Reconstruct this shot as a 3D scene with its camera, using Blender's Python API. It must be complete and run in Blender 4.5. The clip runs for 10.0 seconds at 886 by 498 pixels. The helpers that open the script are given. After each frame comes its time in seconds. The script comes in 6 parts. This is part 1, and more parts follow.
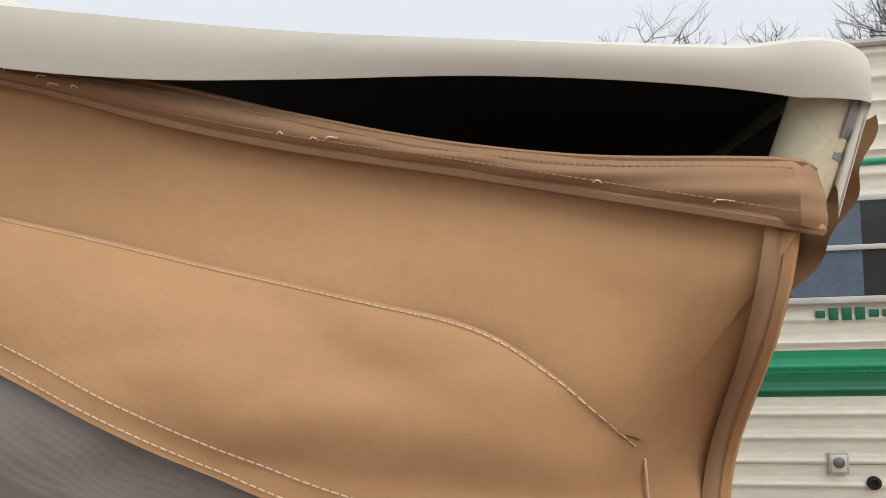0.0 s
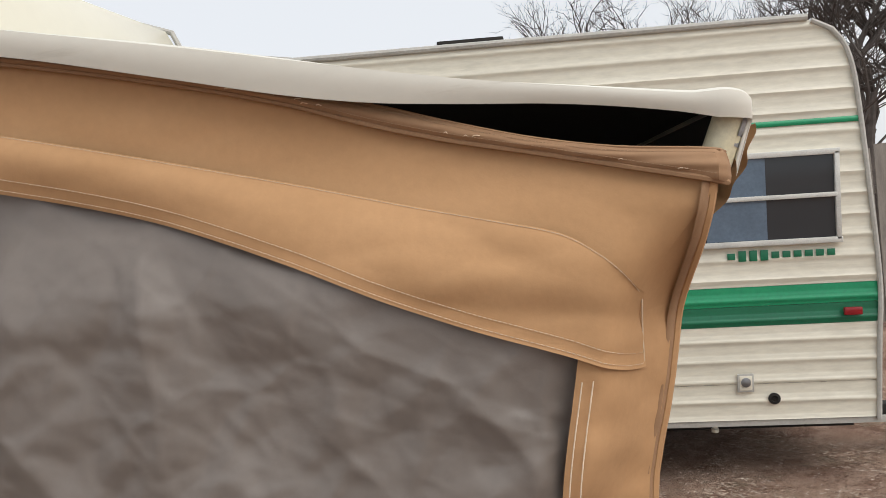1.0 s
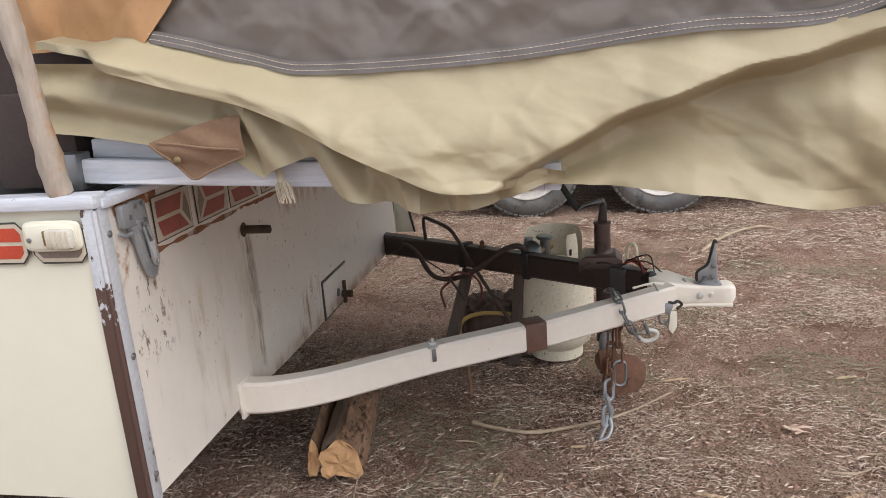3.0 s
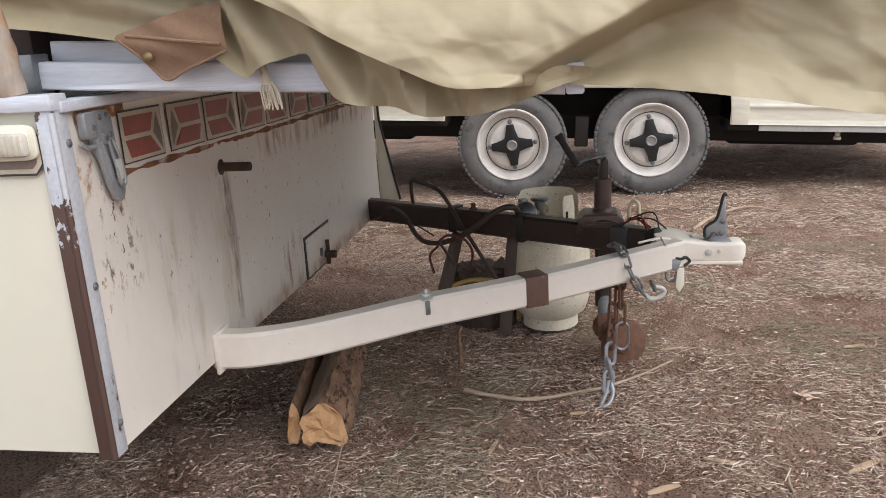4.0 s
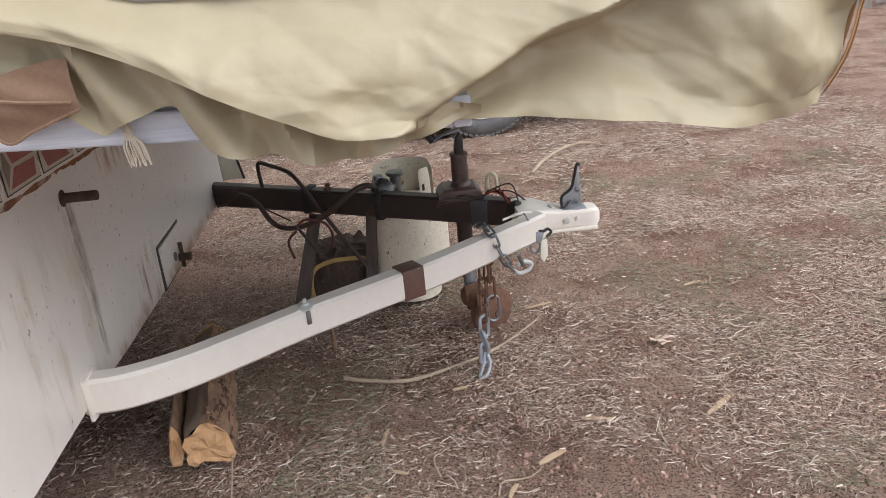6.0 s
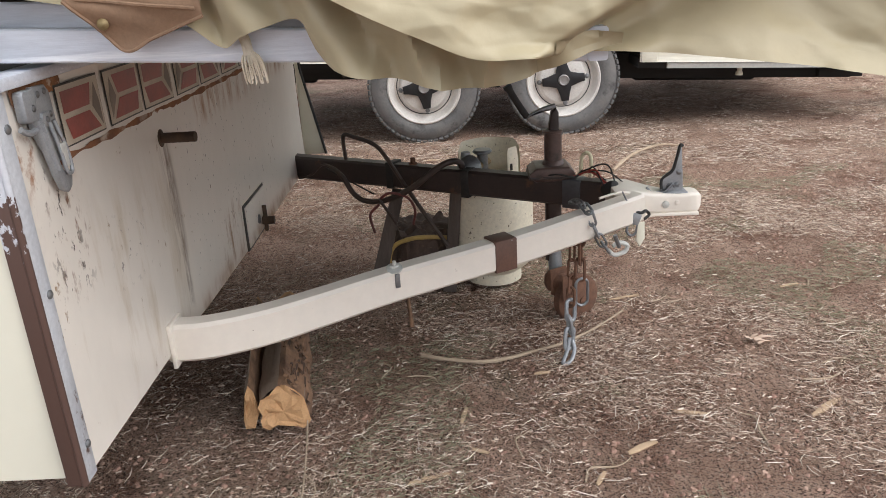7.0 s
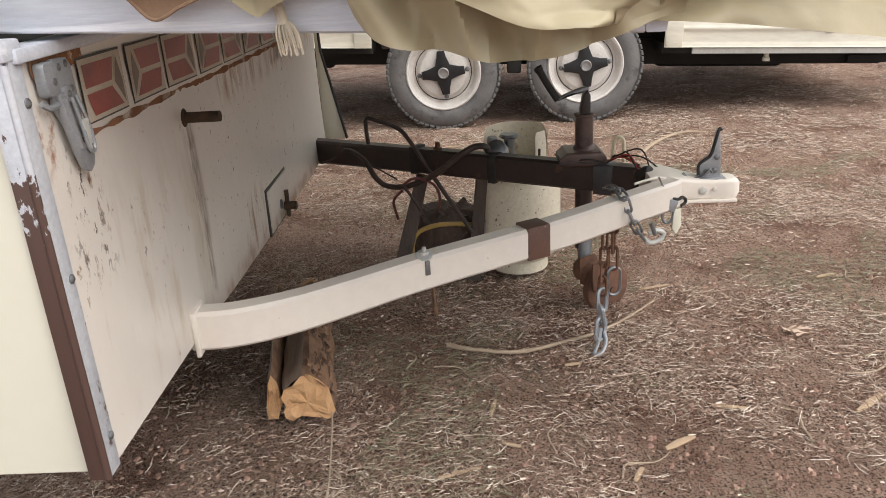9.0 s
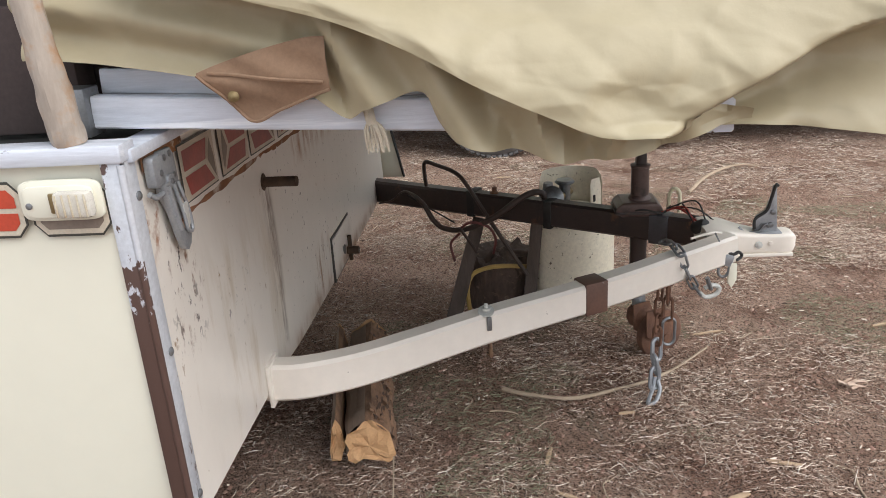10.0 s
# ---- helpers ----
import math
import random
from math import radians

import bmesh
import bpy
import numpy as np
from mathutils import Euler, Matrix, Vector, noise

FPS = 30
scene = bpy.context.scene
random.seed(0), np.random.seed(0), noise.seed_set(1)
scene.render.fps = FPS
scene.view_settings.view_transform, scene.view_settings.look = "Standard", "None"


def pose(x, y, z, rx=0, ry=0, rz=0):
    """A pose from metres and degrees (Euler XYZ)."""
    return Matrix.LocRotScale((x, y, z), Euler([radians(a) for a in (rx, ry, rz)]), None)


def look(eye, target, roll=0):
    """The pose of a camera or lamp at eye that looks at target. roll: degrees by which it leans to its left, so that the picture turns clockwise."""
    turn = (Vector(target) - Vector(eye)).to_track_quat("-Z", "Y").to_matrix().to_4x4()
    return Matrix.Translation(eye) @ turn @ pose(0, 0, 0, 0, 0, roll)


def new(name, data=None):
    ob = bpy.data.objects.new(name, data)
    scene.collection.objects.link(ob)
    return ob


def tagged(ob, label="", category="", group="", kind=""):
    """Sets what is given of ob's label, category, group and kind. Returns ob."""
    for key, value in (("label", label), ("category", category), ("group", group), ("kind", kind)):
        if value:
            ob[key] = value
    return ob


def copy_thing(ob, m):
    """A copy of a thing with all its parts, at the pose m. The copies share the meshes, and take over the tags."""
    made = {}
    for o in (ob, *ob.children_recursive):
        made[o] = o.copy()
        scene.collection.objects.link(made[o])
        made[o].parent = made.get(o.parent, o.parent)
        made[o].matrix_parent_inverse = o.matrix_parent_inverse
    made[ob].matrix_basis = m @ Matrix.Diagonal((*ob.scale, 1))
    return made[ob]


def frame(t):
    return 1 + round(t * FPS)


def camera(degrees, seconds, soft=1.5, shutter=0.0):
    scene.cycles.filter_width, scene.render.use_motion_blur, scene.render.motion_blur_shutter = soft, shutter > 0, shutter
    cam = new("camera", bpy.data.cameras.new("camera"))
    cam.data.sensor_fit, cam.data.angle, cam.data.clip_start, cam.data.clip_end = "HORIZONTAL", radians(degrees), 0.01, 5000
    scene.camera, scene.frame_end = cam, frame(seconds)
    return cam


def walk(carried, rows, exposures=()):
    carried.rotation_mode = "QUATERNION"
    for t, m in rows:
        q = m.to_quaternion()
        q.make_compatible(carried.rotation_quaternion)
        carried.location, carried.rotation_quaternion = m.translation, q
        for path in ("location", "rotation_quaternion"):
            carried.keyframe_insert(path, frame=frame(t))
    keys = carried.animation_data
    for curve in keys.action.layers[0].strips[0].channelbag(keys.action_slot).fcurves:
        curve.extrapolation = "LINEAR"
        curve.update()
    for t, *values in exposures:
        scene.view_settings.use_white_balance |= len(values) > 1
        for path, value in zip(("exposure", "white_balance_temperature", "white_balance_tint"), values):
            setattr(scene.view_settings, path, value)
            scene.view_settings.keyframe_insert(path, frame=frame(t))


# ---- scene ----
cam = camera(59.1, 10.0, soft=0.7)
PATH = [
    (0, (0.089, 0.01, 1.933), (-0.313, 1.969, 1.958), -5.6),
    (0.3, (0.058, -0.096, 1.919), (-0.291, 1.873, 1.926), -6.8),
    (0.5, (0.016, -0.213, 1.915), (-0.283, 1.764, 1.894), -7.4),
    (1, (-0.032, -0.491, 1.934), (-0.258, 1.494, 1.834), -6.5),
    (1.5, (0.007, -0.669, 1.858), (-0.371, 1.287, 1.682), -5.5),
    (1.8, (-0.006, -0.724, 1.779), (-0.487, 1.191, 1.465), -6.4),
    (2, (-0.065, -0.786, 1.744), (-0.573, 1.103, 1.33), -7.5),
    (2.1, (-0.131, -0.81, 1.727), (-0.632, 1.07, 1.262), -7.8),
    (2.3, (-0.229, -0.915, 1.668), (-0.724, 0.949, 1.136), -9.0),
    (2.4, (-0.315, -0.95, 1.644), (-0.784, 0.909, 1.075), -8.7),
    (2.5, (-0.371, -0.978, 1.634), (-0.822, 0.874, 1.029), -8.5),
    (2.6, (-0.47, -0.961, 1.612), (-0.884, 0.888, 0.97), -7.5),
    (3, (-0.63, -0.907, 1.323), (-1.014, 0.981, 0.786), -4.4),
    (3.2, (-0.665, -0.86, 1.198), (-1.059, 1.04, 0.713), -2.9),
    (4.5, (-0.72, -0.796, 1.131), (-0.995, 1.103, 0.565), -3.6),
    (5, (-0.72, -0.874, 1.284), (-0.9, 1.006, 0.626), -3.8),
    (5.2, (-0.71, -0.877, 1.343), (-0.76, 0.965, 0.566), -6.6),
    (6.3, (-0.866, -0.69, 1.31), (-0.752, 1.166, 0.574), -5.1),
    (6.5, (-0.88, -0.69, 1.314), (-0.807, 1.168, 0.578), -5.7),
    (6.9, (-0.927, -0.677, 1.206), (-0.945, 1.192, 0.494), -3.7),
    (7, (-0.931, -0.679, 1.189), (-0.968, 1.191, 0.482), -3.4),
    (7.5, (-0.954, -0.638, 1.18), (-1.023, 1.235, 0.484), -3.2),
    (8, (-0.951, -0.626, 1.157), (-1.02, 1.248, 0.46), -2.6),
    (8.5, (-0.979, -0.623, 1.151), (-1.045, 1.24, 0.428), -2.6),
    (9, (-0.981, -0.614, 1.159), (-1.048, 1.246, 0.428), -3.4),
    (9.5, (-0.989, -0.615, 1.207), (-1.077, 1.249, 0.49), -4.1),
    (9.7, (-0.972, -0.644, 1.23), (-1.098, 1.229, 0.54), -4.7),
    (10, (-1.022, -0.644, 1.292), (-1.195, 1.222, 0.592), -3.7),
]
walk(cam, [(t, look(eye, target, roll)) for t, eye, target, roll in PATH], exposures=[(0.0, -0.46, 6550, 10), (1.3, -0.38, 6600, 10), (2.3, 0.04, 6300, 10), (3.0, 0.02, 6350, 12), (4.5, 0.09, 6250, 12), (5.2, 0.15, 6250, 12), (6.4, 0.14, 6000, 12), (7.2, 0.16, 6350, 10), (9.5, 0.2, 6550, 11), (10.0, 0.13, 6250, 10)])

# ---------------------------------------------------------------- world and sun
world = bpy.data.worlds.new("overcast_sky")
scene.world = world
world.use_nodes = True
wn, wl = world.node_tree.nodes, world.node_tree.links
sky = wn.new("ShaderNodeTexSky")
sky.sky_type, sky.sun_disc = "NISHITA", False
sky.sun_elevation, sky.sun_rotation = radians(47), radians(123)
sky.air_density, sky.dust_density, sky.ozone_density = 1.0, 4.0, 1.0
cloud = wn.new("ShaderNodeMix")
cloud.data_type = "RGBA"
cloud.inputs[0].default_value = 0.8
cloud.inputs[7].default_value = (8.6, 8.9, 9.3, 1)
wl.new(sky.outputs[0], cloud.inputs[6])
wl.new(cloud.outputs[2], wn["Background"].inputs[0])
wn["Background"].inputs[1].default_value = 0.15
sun = new("sun", bpy.data.lights.new("sun", "SUN"))
sun.data.energy, sun.data.angle, sun.data.color = 2.25, radians(55), (1.0, 0.97, 0.93)
sun.matrix_world = look((0, 0, 10), (-6.5, 4.2, 1.6))


# ---------------------------------------------------------------- materials
def nodes_of(m):
    return m.node_tree.nodes, m.node_tree.links


def noise_node(m, scale, detail=6.0, rough=0.6, stretch=None, world_space=False, distort=0.0):
    n, l = nodes_of(m)
    co = n.new("ShaderNodeTexCoord")
    t = n.new("ShaderNodeTexNoise")
    t.inputs["Scale"].default_value, t.inputs["Detail"].default_value = scale, detail
    t.inputs["Roughness"].default_value, t.inputs["Distortion"].default_value = rough, distort
    src = co.outputs["Object"]
    if stretch:
        mp = n.new("ShaderNodeMapping")
        mp.inputs["Scale"].default_value = stretch
        l.new(src, mp.inputs[0])
        src = mp.outputs[0]
    l.new(src, t.inputs["Vector"])
    return t.outputs["Fac"]


def ramp(m, src, lo, hi, c0=(0, 0, 0, 1), c1=(1, 1, 1, 1)):
    n, l = nodes_of(m)
    r = n.new("ShaderNodeValToRGB")
    r.color_ramp.elements[0].position, r.color_ramp.elements[1].position = lo, hi
    r.color_ramp.elements[0].color, r.color_ramp.elements[1].color = c0, c1
    l.new(src, r.inputs[0])
    return r.outputs[0]


def mixed(m, fac, a, b, mode="MIX"):
    n, l = nodes_of(m)
    x = n.new("ShaderNodeMix")
    x.data_type, x.blend_type = "RGBA", mode
    for sock, v in ((0, fac), (6, a), (7, b)):
        if isinstance(v, bpy.types.NodeSocket):
            l.new(v, x.inputs[sock])
        elif sock == 0:
            x.inputs[0].default_value = v
        else:
            x.inputs[sock].default_value = (*v, 1) if len(v) == 3 else v
    return x.outputs[2]


def surface(name, base, alt=None, rough=0.7, metal=0.0, scale=6.0, bump=0.0, bump_scale=80.0, stretch=None, spec=0.5, grain=0.12):
    """A plain surface with variation at two scales and fine relief."""
    m = bpy.data.materials.new(name)
    m.use_nodes = True
    n, l = nodes_of(m)
    p = n["Principled BSDF"]
    p.inputs["Roughness"].default_value, p.inputs["Metallic"].default_value = rough, metal
    p.inputs["Specular IOR Level"].default_value = spec
    alt = alt or tuple(c * 0.8 for c in base)
    big = ramp(m, noise_node(m, scale, stretch=stretch), 0.35, 0.7)
    col = mixed(m, big, base, alt)
    fine = ramp(m, noise_node(m, scale * 14, stretch=stretch), 0.3, 0.75, (1 - grain, 1 - grain, 1 - grain, 1), (1 + grain * 0.8, 1 + grain * 0.8, 1 + grain * 0.8, 1))
    col = mixed(m, 1.0, col, fine, "MULTIPLY")
    l.new(col, p.inputs["Base Color"])
    if bump:
        b = n.new("ShaderNodeBump")
        b.inputs["Strength"].default_value, b.inputs["Distance"].default_value = bump, 0.004
        l.new(noise_node(m, bump_scale, stretch=stretch), b.inputs["Height"])
        l.new(b.outputs[0], p.inputs["Normal"])
    return m


def worn(m, colour, scale, lo, hi, stretch=None, detail=8.0, distort=0.0, rough=0.75):
    """Lays chips, stains or rust of a colour over a surface, by a noise threshold."""
    n, l = nodes_of(m)
    p = n["Principled BSDF"]
    src = p.inputs["Base Color"].links[0].from_socket
    fac = ramp(m, noise_node(m, scale, detail, 0.65, stretch, distort=distort), lo, hi)
    l.new(mixed(m, fac, src, colour), p.inputs["Base Color"])
    return m


def weave(m, threads, strength=0.35):
    """Adds the fine cross weave of a cloth as relief."""
    n, l = nodes_of(m)
    p = n["Principled BSDF"]
    co = n.new("ShaderNodeTexCoord")
    heights = []
    for axis in ("X", "Z"):
        w = n.new("ShaderNodeTexWave")
        w.bands_direction = axis
        w.inputs["Scale"].default_value, w.inputs["Distortion"].default_value = threads, 0.6
        l.new(co.outputs["Object"], w.inputs["Vector"])
        heights.append(w.outputs["Fac"])
    add = n.new("ShaderNodeMath")
    l.new(heights[0], add.inputs[0]), l.new(heights[1], add.inputs[1])
    b = n.new("ShaderNodeBump")
    b.inputs["Strength"].default_value, b.inputs["Distance"].default_value = strength, 0.001
    l.new(add.outputs[0], b.inputs["Height"])
    if p.inputs["Normal"].links:
        l.new(p.inputs["Normal"].links[0].from_socket, b.inputs["Normal"])
    l.new(b.outputs[0], p.inputs["Normal"])
    return m


TAN = weave(surface("tan_canvas", (0.525, 0.308, 0.156), (0.47, 0.272, 0.134), 0.85, scale=5, bump=0.2, bump_scale=40, spec=0.25, grain=0.04), 420, 0.05)
TAPE = weave(surface("tan_binding_tape", (0.36, 0.215, 0.12), (0.31, 0.185, 0.105), 0.8, scale=8, bump=0.12, bump_scale=60, spec=0.3, grain=0.05), 420, 0.05)
KHAKI = surface("khaki_vinyl_canvas", (0.42, 0.36, 0.235), (0.385, 0.327, 0.208), 0.48, scale=2.5, bump=0.15, bump_scale=45, spec=0.4, grain=0.03)
SCREEN = weave(surface("grey_brown_screen_cloth", (0.2, 0.172, 0.151), (0.172, 0.148, 0.13), 0.35, scale=4, bump=0.15, bump_scale=30, spec=0.5, grain=0.04), 420, 0.15)
BINDING = surface("grey_binding", (0.2, 0.185, 0.18), None, 0.7, scale=30)
THREAD = surface("pale_thread", (0.85, 0.7, 0.52), None, 0.8, scale=40)
FLAPCLOTH = surface("faded_brown_canvas", (0.3, 0.19, 0.118), (0.25, 0.157, 0.098), 0.85, scale=10, bump=0.3, bump_scale=40)
TAPETHREAD = surface("brown_thread", (0.42, 0.265, 0.155), None, 0.8, scale=40)
VINYL = worn(surface("white_roof_vinyl", (0.72, 0.7, 0.62), (0.65, 0.63, 0.555), 0.5, scale=3, bump=0.12, bump_scale=12, stretch=(0.5, 1, 1), grain=0.03), (0.5, 0.47, 0.39), 5, 0.6, 0.8, (0.5, 1, 5))
PVC = surface("cream_pole_paint", (0.72, 0.66, 0.46), (0.66, 0.6, 0.42), 0.4, scale=12)
CREAM = surface("cream_white_paint", (0.76, 0.735, 0.61), (0.74, 0.71, 0.585), 0.25, scale=1.2, bump=0.03, bump_scale=6, grain=0.015)
FRONT = worn(worn(surface("weathered_off_white_sheet", (0.755, 0.705, 0.635), (0.695, 0.645, 0.575), 0.33, scale=1.6, bump=0.04, bump_scale=8, stretch=(1, 1, 0.5), grain=0.03),
                  (0.3, 0.2, 0.11), 34, 0.66, 0.72, (1, 1, 0.6)), (0.42, 0.3, 0.18), 5, 0.64, 0.85, (1, 2.2, 0.3))


def stain(m, colour, y_range, z_range, scale, lo, hi, stretch=(1, 1, 1), soft=0.05):
    """A stain of a colour within a stretch of the panel, broken up by noise."""
    n, l = nodes_of(m)
    p = n["Principled BSDF"]
    sep = n.new("ShaderNodeSeparateXYZ")
    l.new(n.new("ShaderNodeTexCoord").outputs["Object"], sep.inputs[0])
    mask = ramp(m, noise_node(m, scale, 8, 0.65, stretch), lo, hi)
    for axis, (a, b) in ((1, y_range), (2, z_range)):
        for e0, e1 in ((a - soft, a + soft), (b + soft, b - soft)):
            r = n.new("ShaderNodeMapRange")
            r.interpolation_type = "SMOOTHSTEP"
            r.inputs[1].default_value, r.inputs[2].default_value = e0, e1
            l.new(sep.outputs[axis], r.inputs[0])
            mul = n.new("ShaderNodeMath")
            mul.operation = "MULTIPLY"
            l.new(mask, mul.inputs[0]), l.new(r.outputs[0], mul.inputs[1])
            mask = mul.outputs[0]
    l.new(mixed(m, mask, p.inputs["Base Color"].links[0].from_socket, colour), p.inputs["Base Color"])
    return m


for args in (((0.16, 0.11, 0.075), (1.0, 1.05), (0.42, 0.84), 20, 0.42, 0.6, (1, 1.5, 0.25), 0.018), ((0.2, 0.1, 0.05), (0.50, 0.62), (0.68, 0.87), 60, 0.55, 0.68, (1, 1, 0.4), 0.04),
             ((0.06, 0.045, 0.03), (1.1, 2.05), (0.45, 0.9), 85, 0.645, 0.665, (1, 1, 0.55), 0.05), ((0.06, 0.04, 0.03), (0.5, 0.6), (0.68, 0.9), 70, 0.59, 0.62, (1, 1, 0.5), 0.04), ((0.3, 0.13, 0.05), (0.44, 0.62), (0.88, 1.04), 24, 0.5, 0.62, (1, 1, 0.7), 0.03), ((0.12, 0.08, 0.05), (1.15, 2.3), (0.5, 0.88), 40, 0.68, 0.71, (1, 1, 0.7), 0.06), ((0.3, 0.17, 0.08), (1.1, 2.4), (0.36, 0.42), 12, 0.4, 0.65, (1, 1, 0.5), 0.025),
             ((0.14, 0.09, 0.06), (1.78, 2.02), (0.845, 0.9), 30, 0.4, 0.52, (1, 1.6, 0.2), 0.012), ((0.36, 0.18, 0.07), (1.25, 2.5), (0.83, 0.9), 16, 0.46, 0.62, (1, 1.5, 0.3), 0.03), ((0.3, 0.17, 0.08), (1.3, 1.5), (0.4, 0.56), 22, 0.5, 0.64, (1, 1.5, 0.25), 0.03), ((0.46, 0.36, 0.22), (0.6, 1.0), (0.4, 0.8), 7, 0.5, 0.75, (1, 1.5, 0.3), 0.08), ((0.25, 0.22, 0.2), (0.7, 0.85), (0.62, 0.74), 40, 0.6, 0.66, (1, 1, 1), 0.04)):
    stain(FRONT, *args)
TONGUE = worn(surface("cream_tongue_paint", (0.81, 0.75, 0.665), (0.76, 0.7, 0.62), 0.33, scale=3, bump=0.06, bump_scale=25, grain=0.03), (0.16, 0.1, 0.07), 38, 0.71, 0.74)
BROWN = worn(surface("brown_paint", (0.15, 0.078, 0.055), (0.11, 0.06, 0.045), 0.55, scale=9, bump=0.15), (0.5, 0.5, 0.52), 22, 0.66, 0.69)
ALU = worn(worn(surface("weathered_aluminium", (0.7, 0.73, 0.79), (0.56, 0.59, 0.66), 0.4, 0.2, scale=9, bump=0.25, bump_scale=70, stretch=(0.15, 1, 1.5), grain=0.1), (0.86, 0.88, 0.92), 14, 0.56, 0.66, (0.12, 1, 2.5)), (0.16, 0.15, 0.16), 60, 0.68, 0.74, (0.35, 1, 1))
CORNER_ALU = worn(surface("corner_aluminium", (0.64, 0.66, 0.7), (0.54, 0.56, 0.6), 0.42, 0.25, scale=8, bump=0.1), (0.12, 0.075, 0.06), 14, 0.6, 0.64, (1, 1, 0.6))
STEEL = worn(surface("galvanised_steel", (0.3, 0.31, 0.32), (0.2, 0.205, 0.21), 0.45, 0.8, scale=14, bump=0.15), (0.15, 0.09, 0.05), 20, 0.62, 0.8)
GALV = worn(surface("dull_zinc_plate", (0.37, 0.385, 0.4), (0.27, 0.28, 0.295), 0.42, 0.4, scale=20, bump=0.15), (0.2, 0.13, 0.09), 26, 0.66, 0.78)
STRIPRUST = worn(surface("streaky_rust", (0.3, 0.13, 0.055), (0.16, 0.075, 0.045), 0.9, 0.0, scale=18, bump=0.4, bump_scale=90), (0.5, 0.42, 0.34), 14, 0.55, 0.66)
PINRUST = surface("dark_brown_rust", (0.1, 0.06, 0.035), (0.05, 0.035, 0.025), 0.8, 0.2, scale=30, bump=0.4)
RUST = surface("rusty_iron", (0.2, 0.1, 0.06), (0.11, 0.058, 0.04), 0.9, 0.1, scale=25, bump=0.5, bump_scale=120)
DARKRUST = worn(surface("dark_brown_beam_paint", (0.055, 0.037, 0.032), (0.035, 0.026, 0.024), 0.5, 0.0, scale=10, bump=0.3), (0.14, 0.07, 0.035), 16, 0.6, 0.75)
BLACK = surface("black_rubber", (0.02, 0.02, 0.02), (0.035, 0.033, 0.03), 0.7, scale=20, bump=0.2)
TYRE = worn(surface("dusty_tyre_rubber", (0.13, 0.13, 0.13), (0.21, 0.2, 0.19), 0.85, scale=5, bump=0.4, bump_scale=70), (0.05, 0.05, 0.05), 8, 0.55, 0.7)
RIM = worn(surface("white_rim_paint", (0.72, 0.69, 0.65), (0.6, 0.57, 0.53), 0.5, scale=8, bump=0.1), (0.25, 0.14, 0.08), 16, 0.64, 0.75)
HUBCAP = surface("dull_hub_cap", (0.3, 0.29, 0.28), None, 0.45, 0.3, scale=20)
HUB = surface("black_hub", (0.03, 0.03, 0.032), None, 0.4, 0.3, scale=20)
SIDING = worn(surface("cream_siding", (0.78, 0.75, 0.63), (0.7, 0.67, 0.56), 0.4, scale=1.5, bump=0.05, bump_scale=20, stretch=(0.4, 1, 2)), (0.5, 0.47, 0.38), 5, 0.6, 0.9, (0.3, 1, 3))
GREEN = surface("green_paint", (0.015, 0.33, 0.15), (0.012, 0.27, 0.125), 0.35, scale=3)
DARKGREEN = surface("dark_green_paint", (0.01, 0.17, 0.085), (0.01, 0.14, 0.07), 0.35, scale=3)
REDLAMP = surface("red_lens", (0.3, 0.015, 0.02), None, 0.2, scale=30)
LAMPLENS = worn(surface("yellowed_clear_lens", (0.62, 0.56, 0.44), (0.5, 0.4, 0.27), 0.2, scale=30), (0.25, 0.13, 0.06), 40, 0.58, 0.72)
PATCHRUST = worn(surface("flaky_orange_rust", (0.36, 0.16, 0.06), (0.16, 0.08, 0.045), 0.9, 0.0, scale=22, bump=0.6, bump_scale=90), (0.55, 0.47, 0.36), 18, 0.58, 0.66)
REDDECAL = worn(surface("faded_red_film", (0.36, 0.07, 0.05), (0.2, 0.055, 0.045), 0.4, scale=9, bump=0.1), (0.5, 0.4, 0.34), 42, 0.72, 0.75)
BRIGHTRED = surface("red_film", (0.52, 0.07, 0.03), (0.46, 0.06, 0.03), 0.45, scale=14)
GREYFILM = surface("dull_brown_film", (0.24, 0.19, 0.15), (0.19, 0.15, 0.12), 0.5, scale=14)
CREAMLINE = surface("cream_line_film", (0.6, 0.53, 0.42), (0.52, 0.45, 0.35), 0.5, scale=18)
DARKLINE = surface("dark_line_film", (0.06, 0.055, 0.045), None, 0.5, scale=18)
TANK = worn(worn(surface("cream_tank_paint", (0.78, 0.72, 0.57), (0.72, 0.66, 0.52), 0.4, scale=6, bump=0.1), (0.1, 0.07, 0.04), 60, 0.63, 0.66), (0.4, 0.22, 0.07), 11, 0.66, 0.76)


